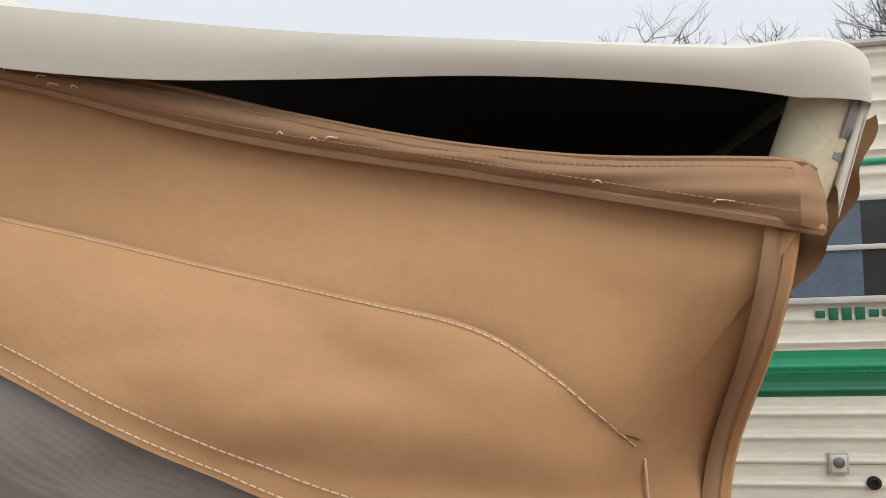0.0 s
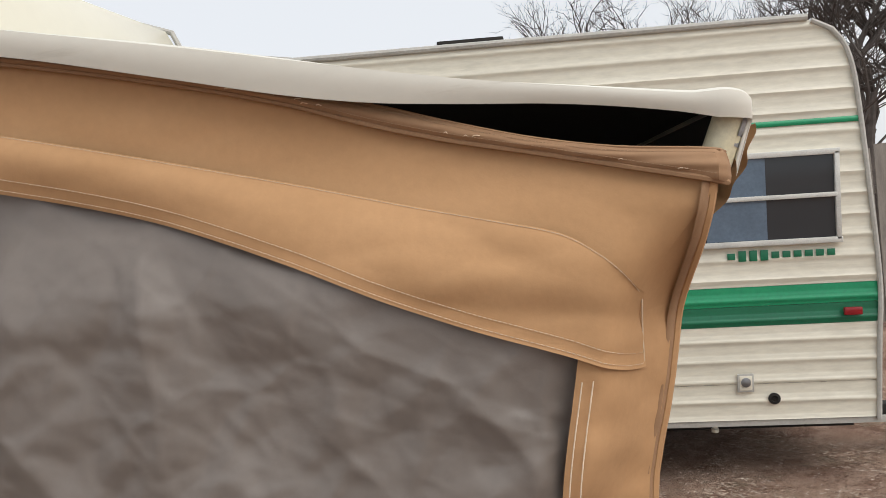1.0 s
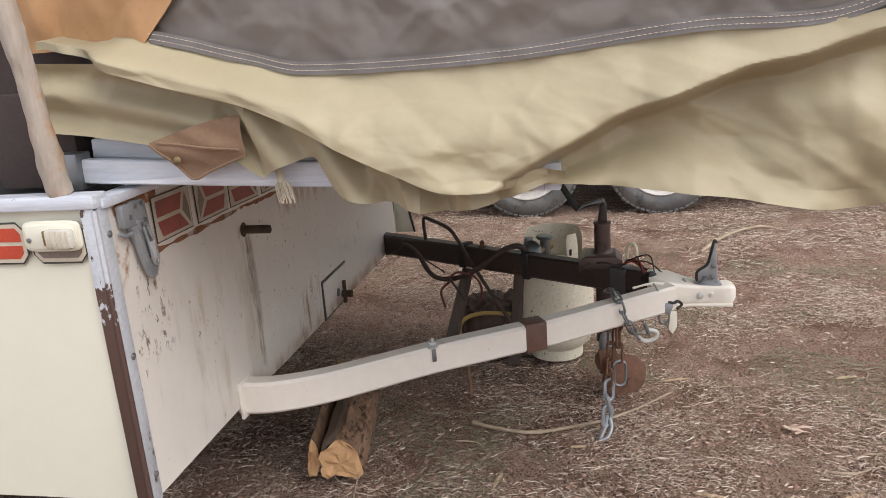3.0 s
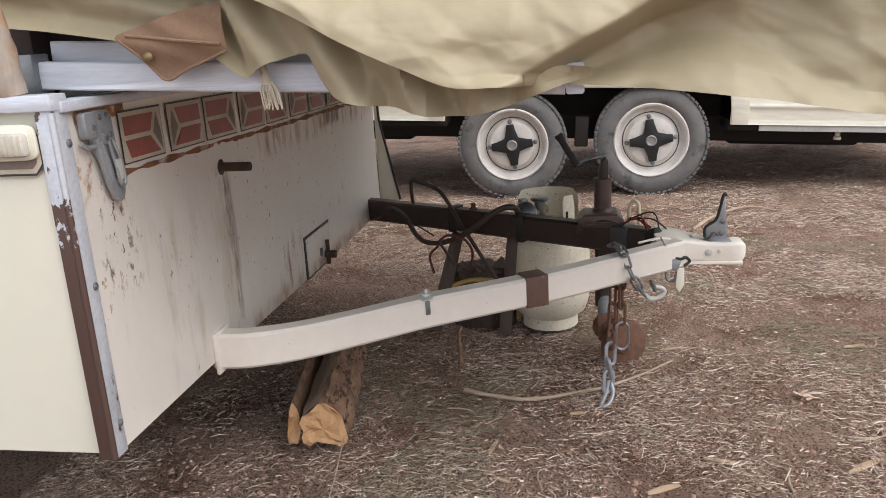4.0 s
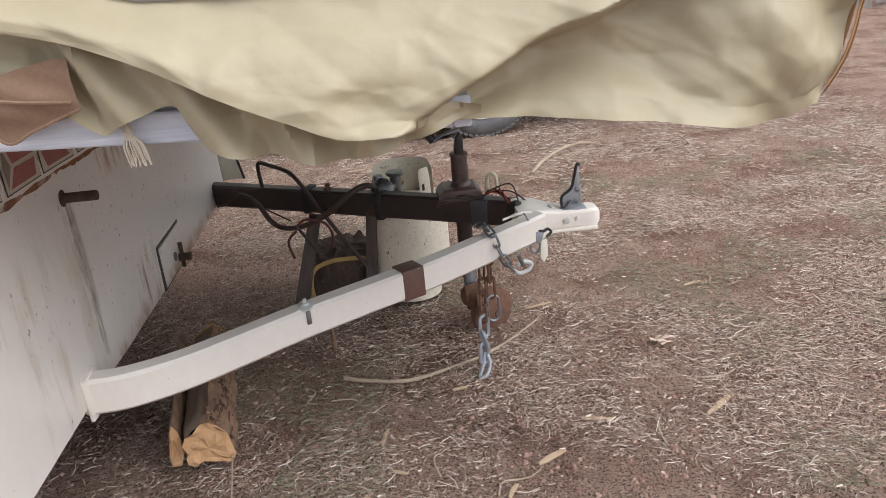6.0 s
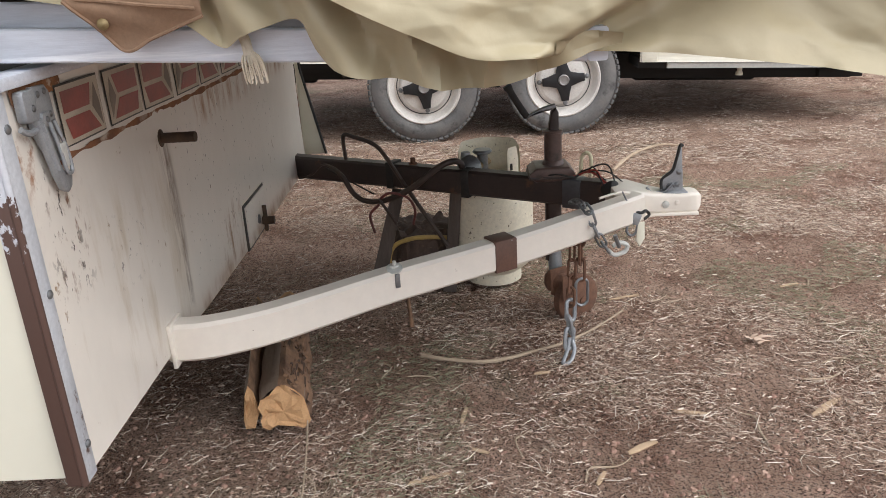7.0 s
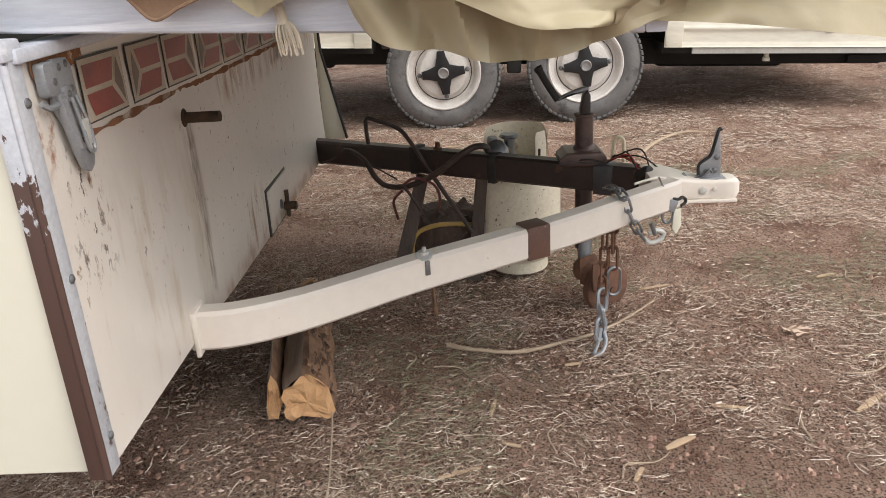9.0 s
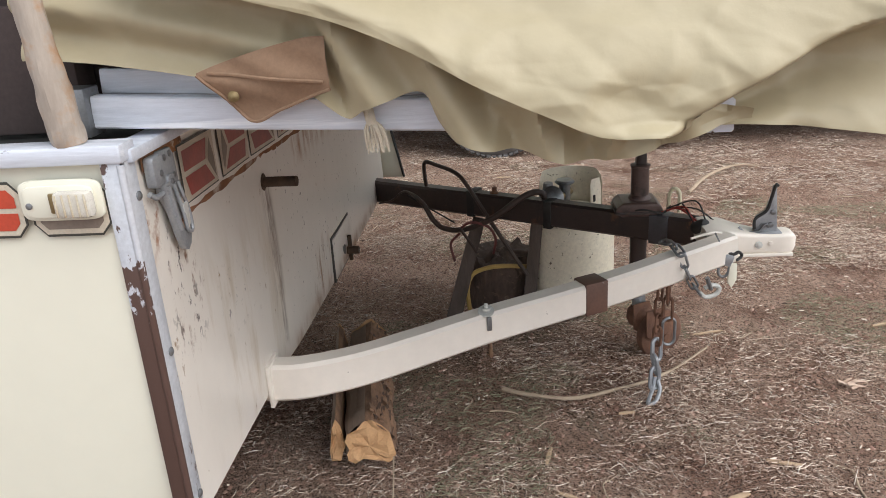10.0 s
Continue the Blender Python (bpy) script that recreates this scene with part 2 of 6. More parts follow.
def flaking(name, z_bare, spread):
    """Bare aluminium with brown paint that is whole low down and comes off in flakes higher up."""
    m = surface(name, (0.64, 0.66, 0.7), (0.54, 0.56, 0.6), 0.42, 0.2, scale=8, bump=0.12)
    n, l = nodes_of(m)
    p = n["Principled BSDF"]
    sep = n.new("ShaderNodeSeparateXYZ")
    l.new(n.new("ShaderNodeTexCoord").outputs["Object"], sep.inputs[0])
    r = n.new("ShaderNodeMapRange")
    r.inputs[1].default_value, r.inputs[2].default_value = z_bare - spread, z_bare + spread
    r.inputs[3].default_value, r.inputs[4].default_value = 0.3, -0.3
    l.new(sep.outputs[2], r.inputs[0])
    add = n.new("ShaderNodeMath")
    l.new(noise_node(m, 17, 9, 0.62, (1, 1, 0.6)), add.inputs[0]), l.new(r.outputs[0], add.inputs[1])
    col = mixed(m, ramp(m, add.outputs[0], 0.5, 0.512), p.inputs["Base Color"].links[0].from_socket, (0.105, 0.062, 0.05))
    l.new(col, p.inputs["Base Color"])
    return m


FLAKED = flaking("flaking_brown_paint", 0.9, 0.3)
BRASS = surface("dull_brass", (0.3, 0.22, 0.1), (0.2, 0.15, 0.08), 0.5, 0.6, scale=30)
BARK = surface("bark", (0.32, 0.185, 0.11), (0.12, 0.07, 0.045), 0.95, scale=34, bump=1.0, bump_scale=40, stretch=(1, 0.35, 1))
CUTWOOD = surface("split_wood", (0.62, 0.37, 0.185), (0.5, 0.28, 0.13), 0.85, scale=14, bump=0.5, bump_scale=60, stretch=(1, 0.2, 1))
DARKBARK = surface("old_dark_bark", (0.13, 0.08, 0.055), (0.06, 0.038, 0.028), 0.95, scale=18, bump=1.0, bump_scale=40)
SAWNFACE = worn(surface("sawn_wood_face", (0.36, 0.26, 0.19), (0.24, 0.17, 0.125), 0.9, scale=16, bump=0.5, bump_scale=50, stretch=(1, 0.12, 1)), (0.12, 0.08, 0.06), 10, 0.55, 0.75, (1, 0.2, 1))
POLEWOOD = worn(surface("weathered_pole_wood", (0.42, 0.36, 0.3), (0.34, 0.28, 0.23), 0.8, scale=9, bump=0.4, bump_scale=40, stretch=(1, 1, 0.2)), (0.4, 0.22, 0.1), 9, 0.52, 0.66)
TWIG = surface("pale_dry_twig", (0.46, 0.36, 0.26), (0.36, 0.27, 0.19), 0.9, scale=20)
SCRATCHLENS = surface("milky_clear_plastic", (0.66, 0.63, 0.56), (0.55, 0.5, 0.42), 0.12, scale=40, bump=0.3, bump_scale=120)
YELLOW = surface("yellow_hose", (0.5, 0.34, 0.1), (0.4, 0.27, 0.09), 0.6, scale=20)
ROPE = surface("frayed_rope", (0.6, 0.53, 0.42), (0.5, 0.43, 0.33), 0.95, scale=40, bump=0.5)
REDCABLE = surface("dull_red_cable", (0.16, 0.045, 0.04), (0.08, 0.03, 0.027), 0.55, scale=30)
REDWIRE = surface("red_wire", (0.35, 0.04, 0.03), None, 0.5, scale=30)
FENCE = surface("grey_fence_wood", (0.3, 0.27, 0.24), (0.2, 0.18, 0.16), 0.9, scale=5, bump=0.5, stretch=(3, 3, 0.4))
FRAMEALU = surface("dull_white_aluminium", (0.62, 0.62, 0.58), (0.5, 0.5, 0.47), 0.45, 0.15, scale=9, bump=0.1)
GREYSHELL = surface("grey_shell", (0.5, 0.49, 0.45), None, 0.6, scale=4)
# Near-black: dark parts, plus painted shade in the tent and under the trailer.
DARKVOID = surface("shade_and_dark_parts", (0.02, 0.018, 0.016), None, 0.9, scale=9)
TREEBARK = surface("tree_bark", (0.1, 0.085, 0.075), (0.06, 0.05, 0.045), 0.95, scale=8)
CLEARVINYL = surface("cloudy_vinyl", (0.36, 0.4, 0.44), (0.28, 0.31, 0.34), 0.25, scale=5, bump=0.2, bump_scale=10)
DARKBROWNCLOTH = surface("dark_brown_cloth", (0.07, 0.05, 0.045), None, 0.9, scale=8, bump=0.3)
BROWNCABLE = surface("brown_cable", (0.07, 0.045, 0.035), (0.04, 0.03, 0.025), 0.6, scale=30, bump=0.3)
DARKTIMBER = surface("dark_timber", (0.13, 0.1, 0.085), (0.07, 0.055, 0.045), 0.85, scale=12, bump=0.5, stretch=(2, 2, 0.4))
CHIPWOOD = surface("fresh_chip_wood", (0.55, 0.4, 0.26), (0.45, 0.31, 0.2), 0.85, scale=20, bump=0.3)
LEAFPALE = surface("pale_leaf", (0.6, 0.46, 0.36), (0.5, 0.36, 0.27), 0.8, scale=40)
JACKPAINT = worn(surface("brown_jack_paint", (0.12, 0.075, 0.062), (0.085, 0.055, 0.048), 0.42, 0.1, scale=12, bump=0.2), (0.04, 0.03, 0.027), 16, 0.58, 0.7)
GREYTAPE = surface("dark_grey_tape", (0.09, 0.09, 0.1), (0.06, 0.06, 0.065), 0.5, scale=20, bump=0.2)
GLASS = bpy.data.materials.new("window_glass")
GLASS.use_nodes = True
GLASS.node_tree.nodes["Principled BSDF"].inputs["Base Color"].default_value = (0.03, 0.035, 0.04, 1)
GLASS.node_tree.nodes["Principled BSDF"].inputs["Roughness"].default_value = 0.08


def soil():
    m = bpy.data.materials.new("bare_soil")
    m.use_nodes = True
    n, l = nodes_of(m)
    p = n["Principled BSDF"]
    p.inputs["Roughness"].default_value = 0.95
    p.inputs["Specular IOR Level"].default_value = 0.2
    col = mixed(m, ramp(m, noise_node(m, 0.9, 5), 0.35, 0.65), (0.4, 0.24, 0.17), (0.54, 0.362, 0.27))
    col = mixed(m, ramp(m, noise_node(m, 5, 8, 0.7), 0.45, 0.65), col, (0.62, 0.43, 0.325))
    col = mixed(m, ramp(m, noise_node(m, 2.3, 8, 0.7), 0.5, 0.62), col, (0.27, 0.145, 0.1))
    col = mixed(m, ramp(m, noise_node(m, 1.6, 6, 0.7, (1, 1.2, 1)), 0.55, 0.7), col, (0.3, 0.25, 0.17))
    col = mixed(m, ramp(m, noise_node(m, 75, 10, 0.8), 0.57, 0.64), col, (0.66, 0.55, 0.45))
    col = mixed(m, ramp(m, noise_node(m, 150, 10, 0.8), 0.51, 0.55), col, (0.045, 0.026, 0.019))
    col = mixed(m, ramp(m, noise_node(m, 260, 8, 0.75), 0.57, 0.62), col, (0.7, 0.58, 0.47))
    l.new(col, p.inputs["Base Color"])
    b = n.new("ShaderNodeBump")
    b.inputs["Strength"].default_value, b.inputs["Distance"].default_value = 1.0, 0.035
    l.new(noise_node(m, 46, 12, 0.8), b.inputs["Height"])
    l.new(b.outputs[0], p.inputs["Normal"])
    return m


SOIL = soil()


# ---------------------------------------------------------------- building helpers
def thing(name, place, label, category, group="", kind="", local=False):
    """A top-level Empty at its base. Parts are given in world metres, or in its own frame if local."""
    ob = new(name)
    ob.matrix_basis = place if isinstance(place, Matrix) else Matrix.Translation(place)
    ob.empty_display_size = 0.05
    ob["own_frame"] = 1 if local else 0
    return tagged(ob, label, category, group, kind)


def link_mesh(name, bm, material, smooth=True):
    me = bpy.data.meshes.new(name)
    bm.normal_update()
    bm.to_mesh(me)
    bm.free()
    for mtl in material if isinstance(material, (list, tuple)) else [material]:
        me.materials.append(mtl)
    if smooth:
        me.polygons.foreach_set("use_smooth", [True] * len(me.polygons))
        me.set_sharp_from_angle(angle=radians(38))
    return new(name, me)


def part(name, bm, material, parent, label="", smooth=True):
    ob = link_mesh(name, bm, material, smooth)
    ob.parent = parent
    if parent.parent is None and parent.type == "EMPTY" and not parent["own_frame"]:
        ob.matrix_parent_inverse = parent.matrix_basis.inverted()
    return tagged(ob, label)


def lone(name, bm, material, label, category, group="", kind="", smooth=True):
    return tagged(link_mesh(name, bm, material, smooth), label, category, group, kind)


def box(c, s, turn=None, bevel=0.0, bm=None):
    bm = bm or bmesh.new()
    made = bmesh.ops.create_cube(bm, size=1.0)["verts"]
    m = Matrix.Translation(c) @ (turn.to_4x4() if turn else Matrix()) @ Matrix.Diagonal((*s, 1))
    bmesh.ops.transform(bm, matrix=m, verts=made)
    if bevel:
        edges = list({e for v in made for e in v.link_edges})
        bmesh.ops.bevel(bm, geom=edges, offset=bevel, segments=2, affect="EDGES", profile=0.5)
    return bm


def smooth_line(pts, n):
    """n + 1 points on a Catmull-Rom line through the given ones."""
    pts = [Vector(p) for p in pts]
    ext = [pts[0] * 2 - pts[1], *pts, pts[-1] * 2 - pts[-2]]
    out = []
    for i in range(n + 1):
        s = i / n * (len(pts) - 1)
        k = min(int(s), len(pts) - 2)
        a, b, c, d = ext[k:k + 4]
        u = s - k
        out.append(0.5 * (2 * b + (c - a) * u + (2 * a - 5 * b + 4 * c - d) * u * u + (3 * b - a - 3 * c + d) * u ** 3))
    return out


def tube(pts, r, seg=10, bm=None, n=None, caps=True, rough=0.0):
    """A round bar along points; r is one radius or a function of 0..1."""
    bm = bm or bmesh.new()
    pts = smooth_line(pts, n) if n else [Vector(p) for p in pts]
    rings, up = [], None
    for i, p in enumerate(pts):
        d = (pts[min(i + 1, len(pts) - 1)] - pts[max(i - 1, 0)]).normalized()
        if up is None:
            up = d.orthogonal().normalized()
        up = (up - d * up.dot(d)).normalized()
        side = d.cross(up)
        rad = r(i / (len(pts) - 1)) if callable(r) else r
        ring = []
        for k in range(seg):
            a = 2 * math.pi * k / seg
            rr = rad * (1 + rough * noise.noise(Vector((p.x * 30 + k * 1.7, p.y * 30, p.z * 30))))
            ring.append(bm.verts.new(p + (up * math.cos(a) + side * math.sin(a)) * rr))
        rings.append(ring)
    for a, b in zip(rings, rings[1:]):
        for k in range(seg):
            bm.faces.new((a[k], a[(k + 1) % seg], b[(k + 1) % seg], b[k]))
    if caps:
        bm.faces.new(rings[0][::-1]), bm.faces.new(rings[-1])
    return bm


def square_beam(pts, w, h, bm=None, bevel=0.008, n=None, root=0.0):
    """A rectangular tube along points, upright, w wide and h high."""
    bm = bm or bmesh.new()
    pts = smooth_line(pts, n) if n else [Vector(p) for p in pts]
    c, rings, end_h = bevel, [], h
    for i, p in enumerate(pts):
        h = end_h + root * (1 - step(0.0, 0.7, i / (len(pts) - 1)))
        prof = [(-w / 2 + c, -h / 2), (w / 2 - c, -h / 2), (w / 2, -h / 2 + c), (w / 2, h / 2 - c), (w / 2 - c, h / 2), (-w / 2 + c, h / 2), (-w / 2, h / 2 - c), (-w / 2, -h / 2 + c)]
        d = pts[min(i + 1, len(pts) - 1)] - pts[max(i - 1, 0)]
        side = Vector((d.y, -d.x, 0)).normalized()
        up = side.cross(d.normalized())
        rings.append([bm.verts.new(p + side * a + up * b) for a, b in prof])
    for a, b in zip(rings, rings[1:]):
        for k in range(8):
            bm.faces.new((a[k], a[(k + 1) % 8], b[(k + 1) % 8], b[k]))
    bm.faces.new(rings[0][::-1]), bm.faces.new(rings[-1])
    bmesh.ops.recalc_face_normals(bm, faces=bm.faces)
    return bm


def lathe(profile, m=None, seg=40, bm=None, closed=True):
    """A turned body: (radius, height) pairs about z, then set by m."""
    bm = bm or bmesh.new()
    rings = []
    m = m or Matrix()
    for r, z in profile:
        rings.append([bm.verts.new(m @ Vector((r * math.cos(2 * math.pi * k / seg), r * math.sin(2 * math.pi * k / seg), z))) for k in range(seg)])
    for a, b in zip(rings, rings[1:]):
        for k in range(seg):
            bm.faces.new((a[k], a[(k + 1) % seg], b[(k + 1) % seg], b[k]))
    if closed:
        bm.faces.new(rings[0][::-1]), bm.faces.new(rings[-1])
    bmesh.ops.recalc_face_normals(bm, faces=bm.faces)
    return bm


def prism(outline, depth, m=None, bm=None, bevel=0.0):
    """A flat outline (x, y) given a thickness along z, then set by m."""
    bm = bm or bmesh.new()
    m = m or Matrix()
    low = [bm.verts.new(m @ Vector((x, y, 0))) for x, y in outline]
    high = [bm.verts.new(m @ Vector((x, y, depth))) for x, y in outline]
    k = len(outline)
    faces = [bm.faces.new(low[::-1]), bm.faces.new(high)] + [bm.faces.new((low[i], low[(i + 1) % k], high[(i + 1) % k], high[i])) for i in range(k)]
    bmesh.ops.recalc_face_normals(bm, faces=faces)
    if bevel:
        bmesh.ops.bevel(bm, geom=[e for f in faces[:2] for e in f.edges], offset=bevel, segments=2, affect="EDGES", profile=0.5)
    return bm


def curve(*pairs):
    """A smooth function through (x, value) pairs."""
    xs, ys = [p[0] for p in pairs], [p[1] for p in pairs]

    def value(x):
        x = min(max(x, xs[0]), xs[-1])
        k = max(i for i in range(len(xs) - 1) if xs[i] <= x + 1e-9)
        u = (x - xs[k]) / (xs[k + 1] - xs[k])
        slope = [0.0, 0.0]
        for j, i in enumerate((k, k + 1)):
            lo, hi = max(i - 1, 0), min(i + 1, len(xs) - 1)
            slope[j] = (ys[hi] - ys[lo]) / (xs[hi] - xs[lo]) * (xs[k + 1] - xs[k])
        h = u * u * (3 - 2 * u)
        return ys[k] * (1 - h) + ys[k + 1] * h + (u ** 3 - 2 * u * u + u) * slope[0] + (u ** 3 - u * u) * slope[1]
    return value


def sheet(f, nu, nv, bm=None):
    """A surface from f(u, v) with u, v in 0..1."""
    bm = bm or bmesh.new()
    vs = [[bm.verts.new(f(i / nu, j / nv)) for j in range(nv + 1)] for i in range(nu + 1)]
    for i in range(nu):
        for j in range(nv):
            bm.faces.new((vs[i][j], vs[i + 1][j], vs[i + 1][j + 1], vs[i][j + 1]))
    return bm


def step(a, b, x):
    u = min(max((x - a) / (b - a), 0.0), 1.0)
    return u * u * (3 - 2 * u)


def crumple(x, z, s, seed=0.0):
    """Facets of creased cloth of about 1 / s metres with sharp folds between them, -0.5..0.5."""
    w = 0.35 * noise.noise(Vector((x * s * 0.7, z * s * 0.7, seed + 2.0)))
    d = noise.voronoi(Vector((x * s + w, z * s * 0.85 - w, seed)))[0]
    return min(d[1] - d[0], 0.8) * 0.7 - 0.25


def creases(x, z, s):
    """Sharp-ridged wrinkles of about 1 / s metres, -1..1."""
    w = noise.noise(Vector((x * s * 0.6 + 3.1, z * s * 0.6, 5.0))) * 0.8
    a = 1 - 2.2 * abs(noise.noise(Vector((x * s + w, z * s * 0.9 + w, 1.3))))
    b = 1 - 2.2 * abs(noise.noise(Vector((x * s * 2.1 - w, z * s * 2.0 + 7, 4.3))))
    return 0.7 * a + 0.3 * b



def facets(x, z, s, seed=0):
    """Flat facets and straight creases of stiff crumpled cloth: a few folded waves that come and go, about -0.5..0.5."""
    h = 0.0
    for k in range(6):
        a = seed * 1.3 + k * 0.83 + 0.4 * math.sin(k * 5.1 + seed)
        f = s * (0.7 + 0.22 * k)
        t = (x * math.cos(a) + z * math.sin(a)) * f + 0.55 * noise.noise(Vector((x * s * 0.45 + k * 7, z * s * 0.45, seed))) + k * 0.37
        fold = abs(t - math.floor(t) - 0.5) * 2 - 0.5
        come = step(-0.12, 0.28, noise.noise(Vector((x * s * 0.4, z * s * 0.4 + k * 11, seed + 5))))
        h += fold * come / (0.7 + 0.22 * k)
    return h * 0.42


# ---------------------------------------------------------------- ground
def ground_height(x, y):
    h = 0.012 * noise.noise(Vector((x * 0.9, y * 0.9, 0.3))) + 0.006 * noise.noise(Vector((x * 3.7, y * 3.7, 2.0)))
    h += 0.004 * noise.noise(Vector((x * 13, y * 13, 4.0)))
    return h - 0.035 * math.exp(-((x + 1.75) ** 2 / 0.5 + (y - 1.3) ** 2 / 1.0)) + 0.02 * math.exp(-((x + 0.52) ** 2 + (y - 1.78) ** 2) / 0.02)


def ground_line(lo, hi, n, far):
    """Even steps across the middle, then ever longer ones out to the horizon."""
    mid = [lo + (hi - lo) * i / n for i in range(n + 1)]
    out = [2.0, 5.0, 12.0, 30.0, 80.0, 200.0, 600.0, far]
    return [lo - d for d in out[::-1]] + mid + [hi + d for d in out]


gx, gy = ground_line(-3.0, 3.0, 200, 2000.0), ground_line(-1.2, 5.6, 220, 2000.0)
gverts = [(x, y, ground_height(x, y)) for x in gx for y in gy]
gn = len(gy)
gfaces = [(i * gn + j, (i + 1) * gn + j, (i + 1) * gn + j + 1, i * gn + j + 1) for i in range(len(gx) - 1) for j in range(gn - 1)]
gmesh = bpy.data.meshes.new("ground")
gmesh.from_pydata(gverts, [], gfaces)
gmesh.polygons.foreach_set("use_smooth", [True] * len(gfaces))
gmesh.materials.append(SOIL)
tagged(new("ground", gmesh), "bare brown soil littered with dry needles and twigs", "ground", "", "structure")

# ---------------------------------------------------------------- folding camper: hard body
NEAR, FAR_SIDE, SILL, RIM_Z = 0.425, 2.55, 0.386, 1.045
front_x = curve((0.42, -1.582), (1.0, -1.577), (1.15, -1.568), (2.2, -1.548), (2.56, -1.552))
camper = thing("folding_camper", (-2.8, 1.49, 0.0), "cream tent camper with weathered front, rusty trim and red decals", "camper")

part("front_panel", sheet(lambda u, v: Vector((front_x(NEAR + u * (FAR_SIDE - NEAR)) + 0.006 * math.sin(v * 3.1) * math.sin(u * 5), NEAR + u * (FAR_SIDE - NEAR), SILL + v * (RIM_Z - SILL))), 60, 20),
     FRONT, camper, "off-white sheet front stained with rust")
part("side_panel", sheet(lambda u, v: Vector((-4.3 + u * 2.70, NEAR + 0.008 * (1 - v) - 0.01 * math.sin(v * 3.1), SILL + v * (RIM_Z - SILL))), 12, 12), CREAM, camper, "glossy cream side sheet")
part("far_side_panel", box((-2.94, FAR_SIDE - 0.01, 0.71), (2.72, 0.02, 0.67)), CREAM, camper)
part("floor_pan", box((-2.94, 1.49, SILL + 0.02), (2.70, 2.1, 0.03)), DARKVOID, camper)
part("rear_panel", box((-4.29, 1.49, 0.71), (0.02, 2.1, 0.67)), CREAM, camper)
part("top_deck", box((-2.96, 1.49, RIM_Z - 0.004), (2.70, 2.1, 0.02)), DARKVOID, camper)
# corner moulding: a front flange of bare aluminium, a side flange with brown paint
part("corner_moulding", box((-1.577, NEAR + 0.012, 0.716), (0.006, 0.034, 0.664), bevel=0.002), CORNER_ALU, camper, "dull aluminium corner moulding")
part("corner_bead", tube([(-1.577, NEAR - 0.012, 0.386), (-1.577, NEAR - 0.012, 1.04)], 0.006, 10), FLAKED, camper)
part("corner_band", box((-1.592, NEAR - 0.012, 0.716), (0.03, 0.006, 0.664), bevel=0.002), FLAKED, camper, "aluminium band with brown paint flaking off")
for z in (0.447, 0.723, 0.985):
    screw = lathe([(0.0075, 0.0), (0.0075, 0.002), (0.004, 0.0045), (0.001, 0.005)], pose(-1.574, NEAR + 0.018, z, 0, 90, 0), 12)
    part("screw", screw, STEEL, camper)
# rim rail along the top of the body
part("side_rim_rail", box((-2.95, NEAR + 0.005, RIM_Z + 0.012), (2.76, 0.05, 0.028), bevel=0.004), ALU, camper, "weathered aluminium rim rail")
part("front_rim_rail", box((-1.59, 1.49, RIM_Z + 0.003), (0.05, 2.12, 0.02), bevel=0.004), ALU, camper)
# rusty ledge under the decal strip, with uneven lower edge
part("rust_strip", sheet(lambda u, v: Vector((front_x(0.56 + u * 1.98) + 0.004, 0.56 + u * 1.98,
     0.905 - 0.018 * u + (v - 0.5) * max(0.003, 0.011 + 0.014 * noise.noise(Vector((u * 30, 0, 0))) + 0.003 * noise.noise(Vector((u * 130, 1, 0)))))), 260, 2), STRIPRUST, camper, "thin strip of rust")
part("rust_patch", sheet(lambda u, v: Vector((front_x(0.5) + 0.0045, 0.475 + u * 0.16, 1.036 - v * (0.02 + 0.03 * abs(noise.noise(Vector((u * 7, 1, 0))))))), 60, 3), PATCHRUST, camper, "orange rust under the rim")

# red decal strip of paired cube figures


def decal_poly(uv, y0, w, lift, flip):
    bm = bmesh.new()
    pts = []
    for u, v in uv:
        u, v = (1 - u, 1 - v) if flip else (u, v)
        y = y0 + u * w
        pts.append(bm.verts.new((front_x(y) + lift, y, 0.918 - 0.018 * (y - 0.56) / 2 + v * 0.105)))
    face = bm.faces.new(pts if flip else pts[::-1])
    bmesh.ops.recalc_face_normals(bm, faces=[face])
    if face.normal.x < 0:
        face.normal_flip()
    return bm


def figure(y0, y1, mirrored):
    """One cube figure of the strip: a dark outline, a cream border, two red diamonds and a dull wedge."""
    w = y1 - y0
    for name, uv, lift, mtl, label in (
            ("decal_outline", [(0.0, 0.0), (1.0, 0.0), (1.0, 1.0), (0.0, 1.0)], 0.0040, DARKLINE, ""),
            ("decal_border", [(0.02, 0.03), (0.98, 0.03), (0.98, 0.965), (0.02, 0.965)], 0.0052, CREAMLINE, ""),
            ("red_diamond", [(0.08, 0.53), (0.68, 0.53), (0.78, 0.88), (0.08, 0.88)], 0.0064, REDDECAL, "faded red diamond"),
            ("red_diamond", [(0.08, 0.44), (0.66, 0.44), (0.87, 0.1), (0.16, 0.1)], 0.0064, REDDECAL, "faded red diamond"),
            ("brown_wedge", [(0.74, 0.49), (0.93, 0.11), (0.93, 0.5), (0.86, 0.88)], 0.0064, GREYFILM, "")):
        if mirrored:
            uv = [(1 - u, v) for u, v in uv]
        part(name, decal_poly(uv, y0, w, lift, False), mtl, camper, label)


for y0, y1, mirrored in ((0.607, 0.772, False), (0.794, 0.958, True), (0.968, 1.13, False), (1.15, 1.315, True), (1.325, 1.49, False), (1.51, 1.675, True), (1.685, 1.85, False), (1.87, 2.035, True), (2.045, 2.21, False), (2.23, 2.395, True)):
    figure(y0, y1, mirrored)


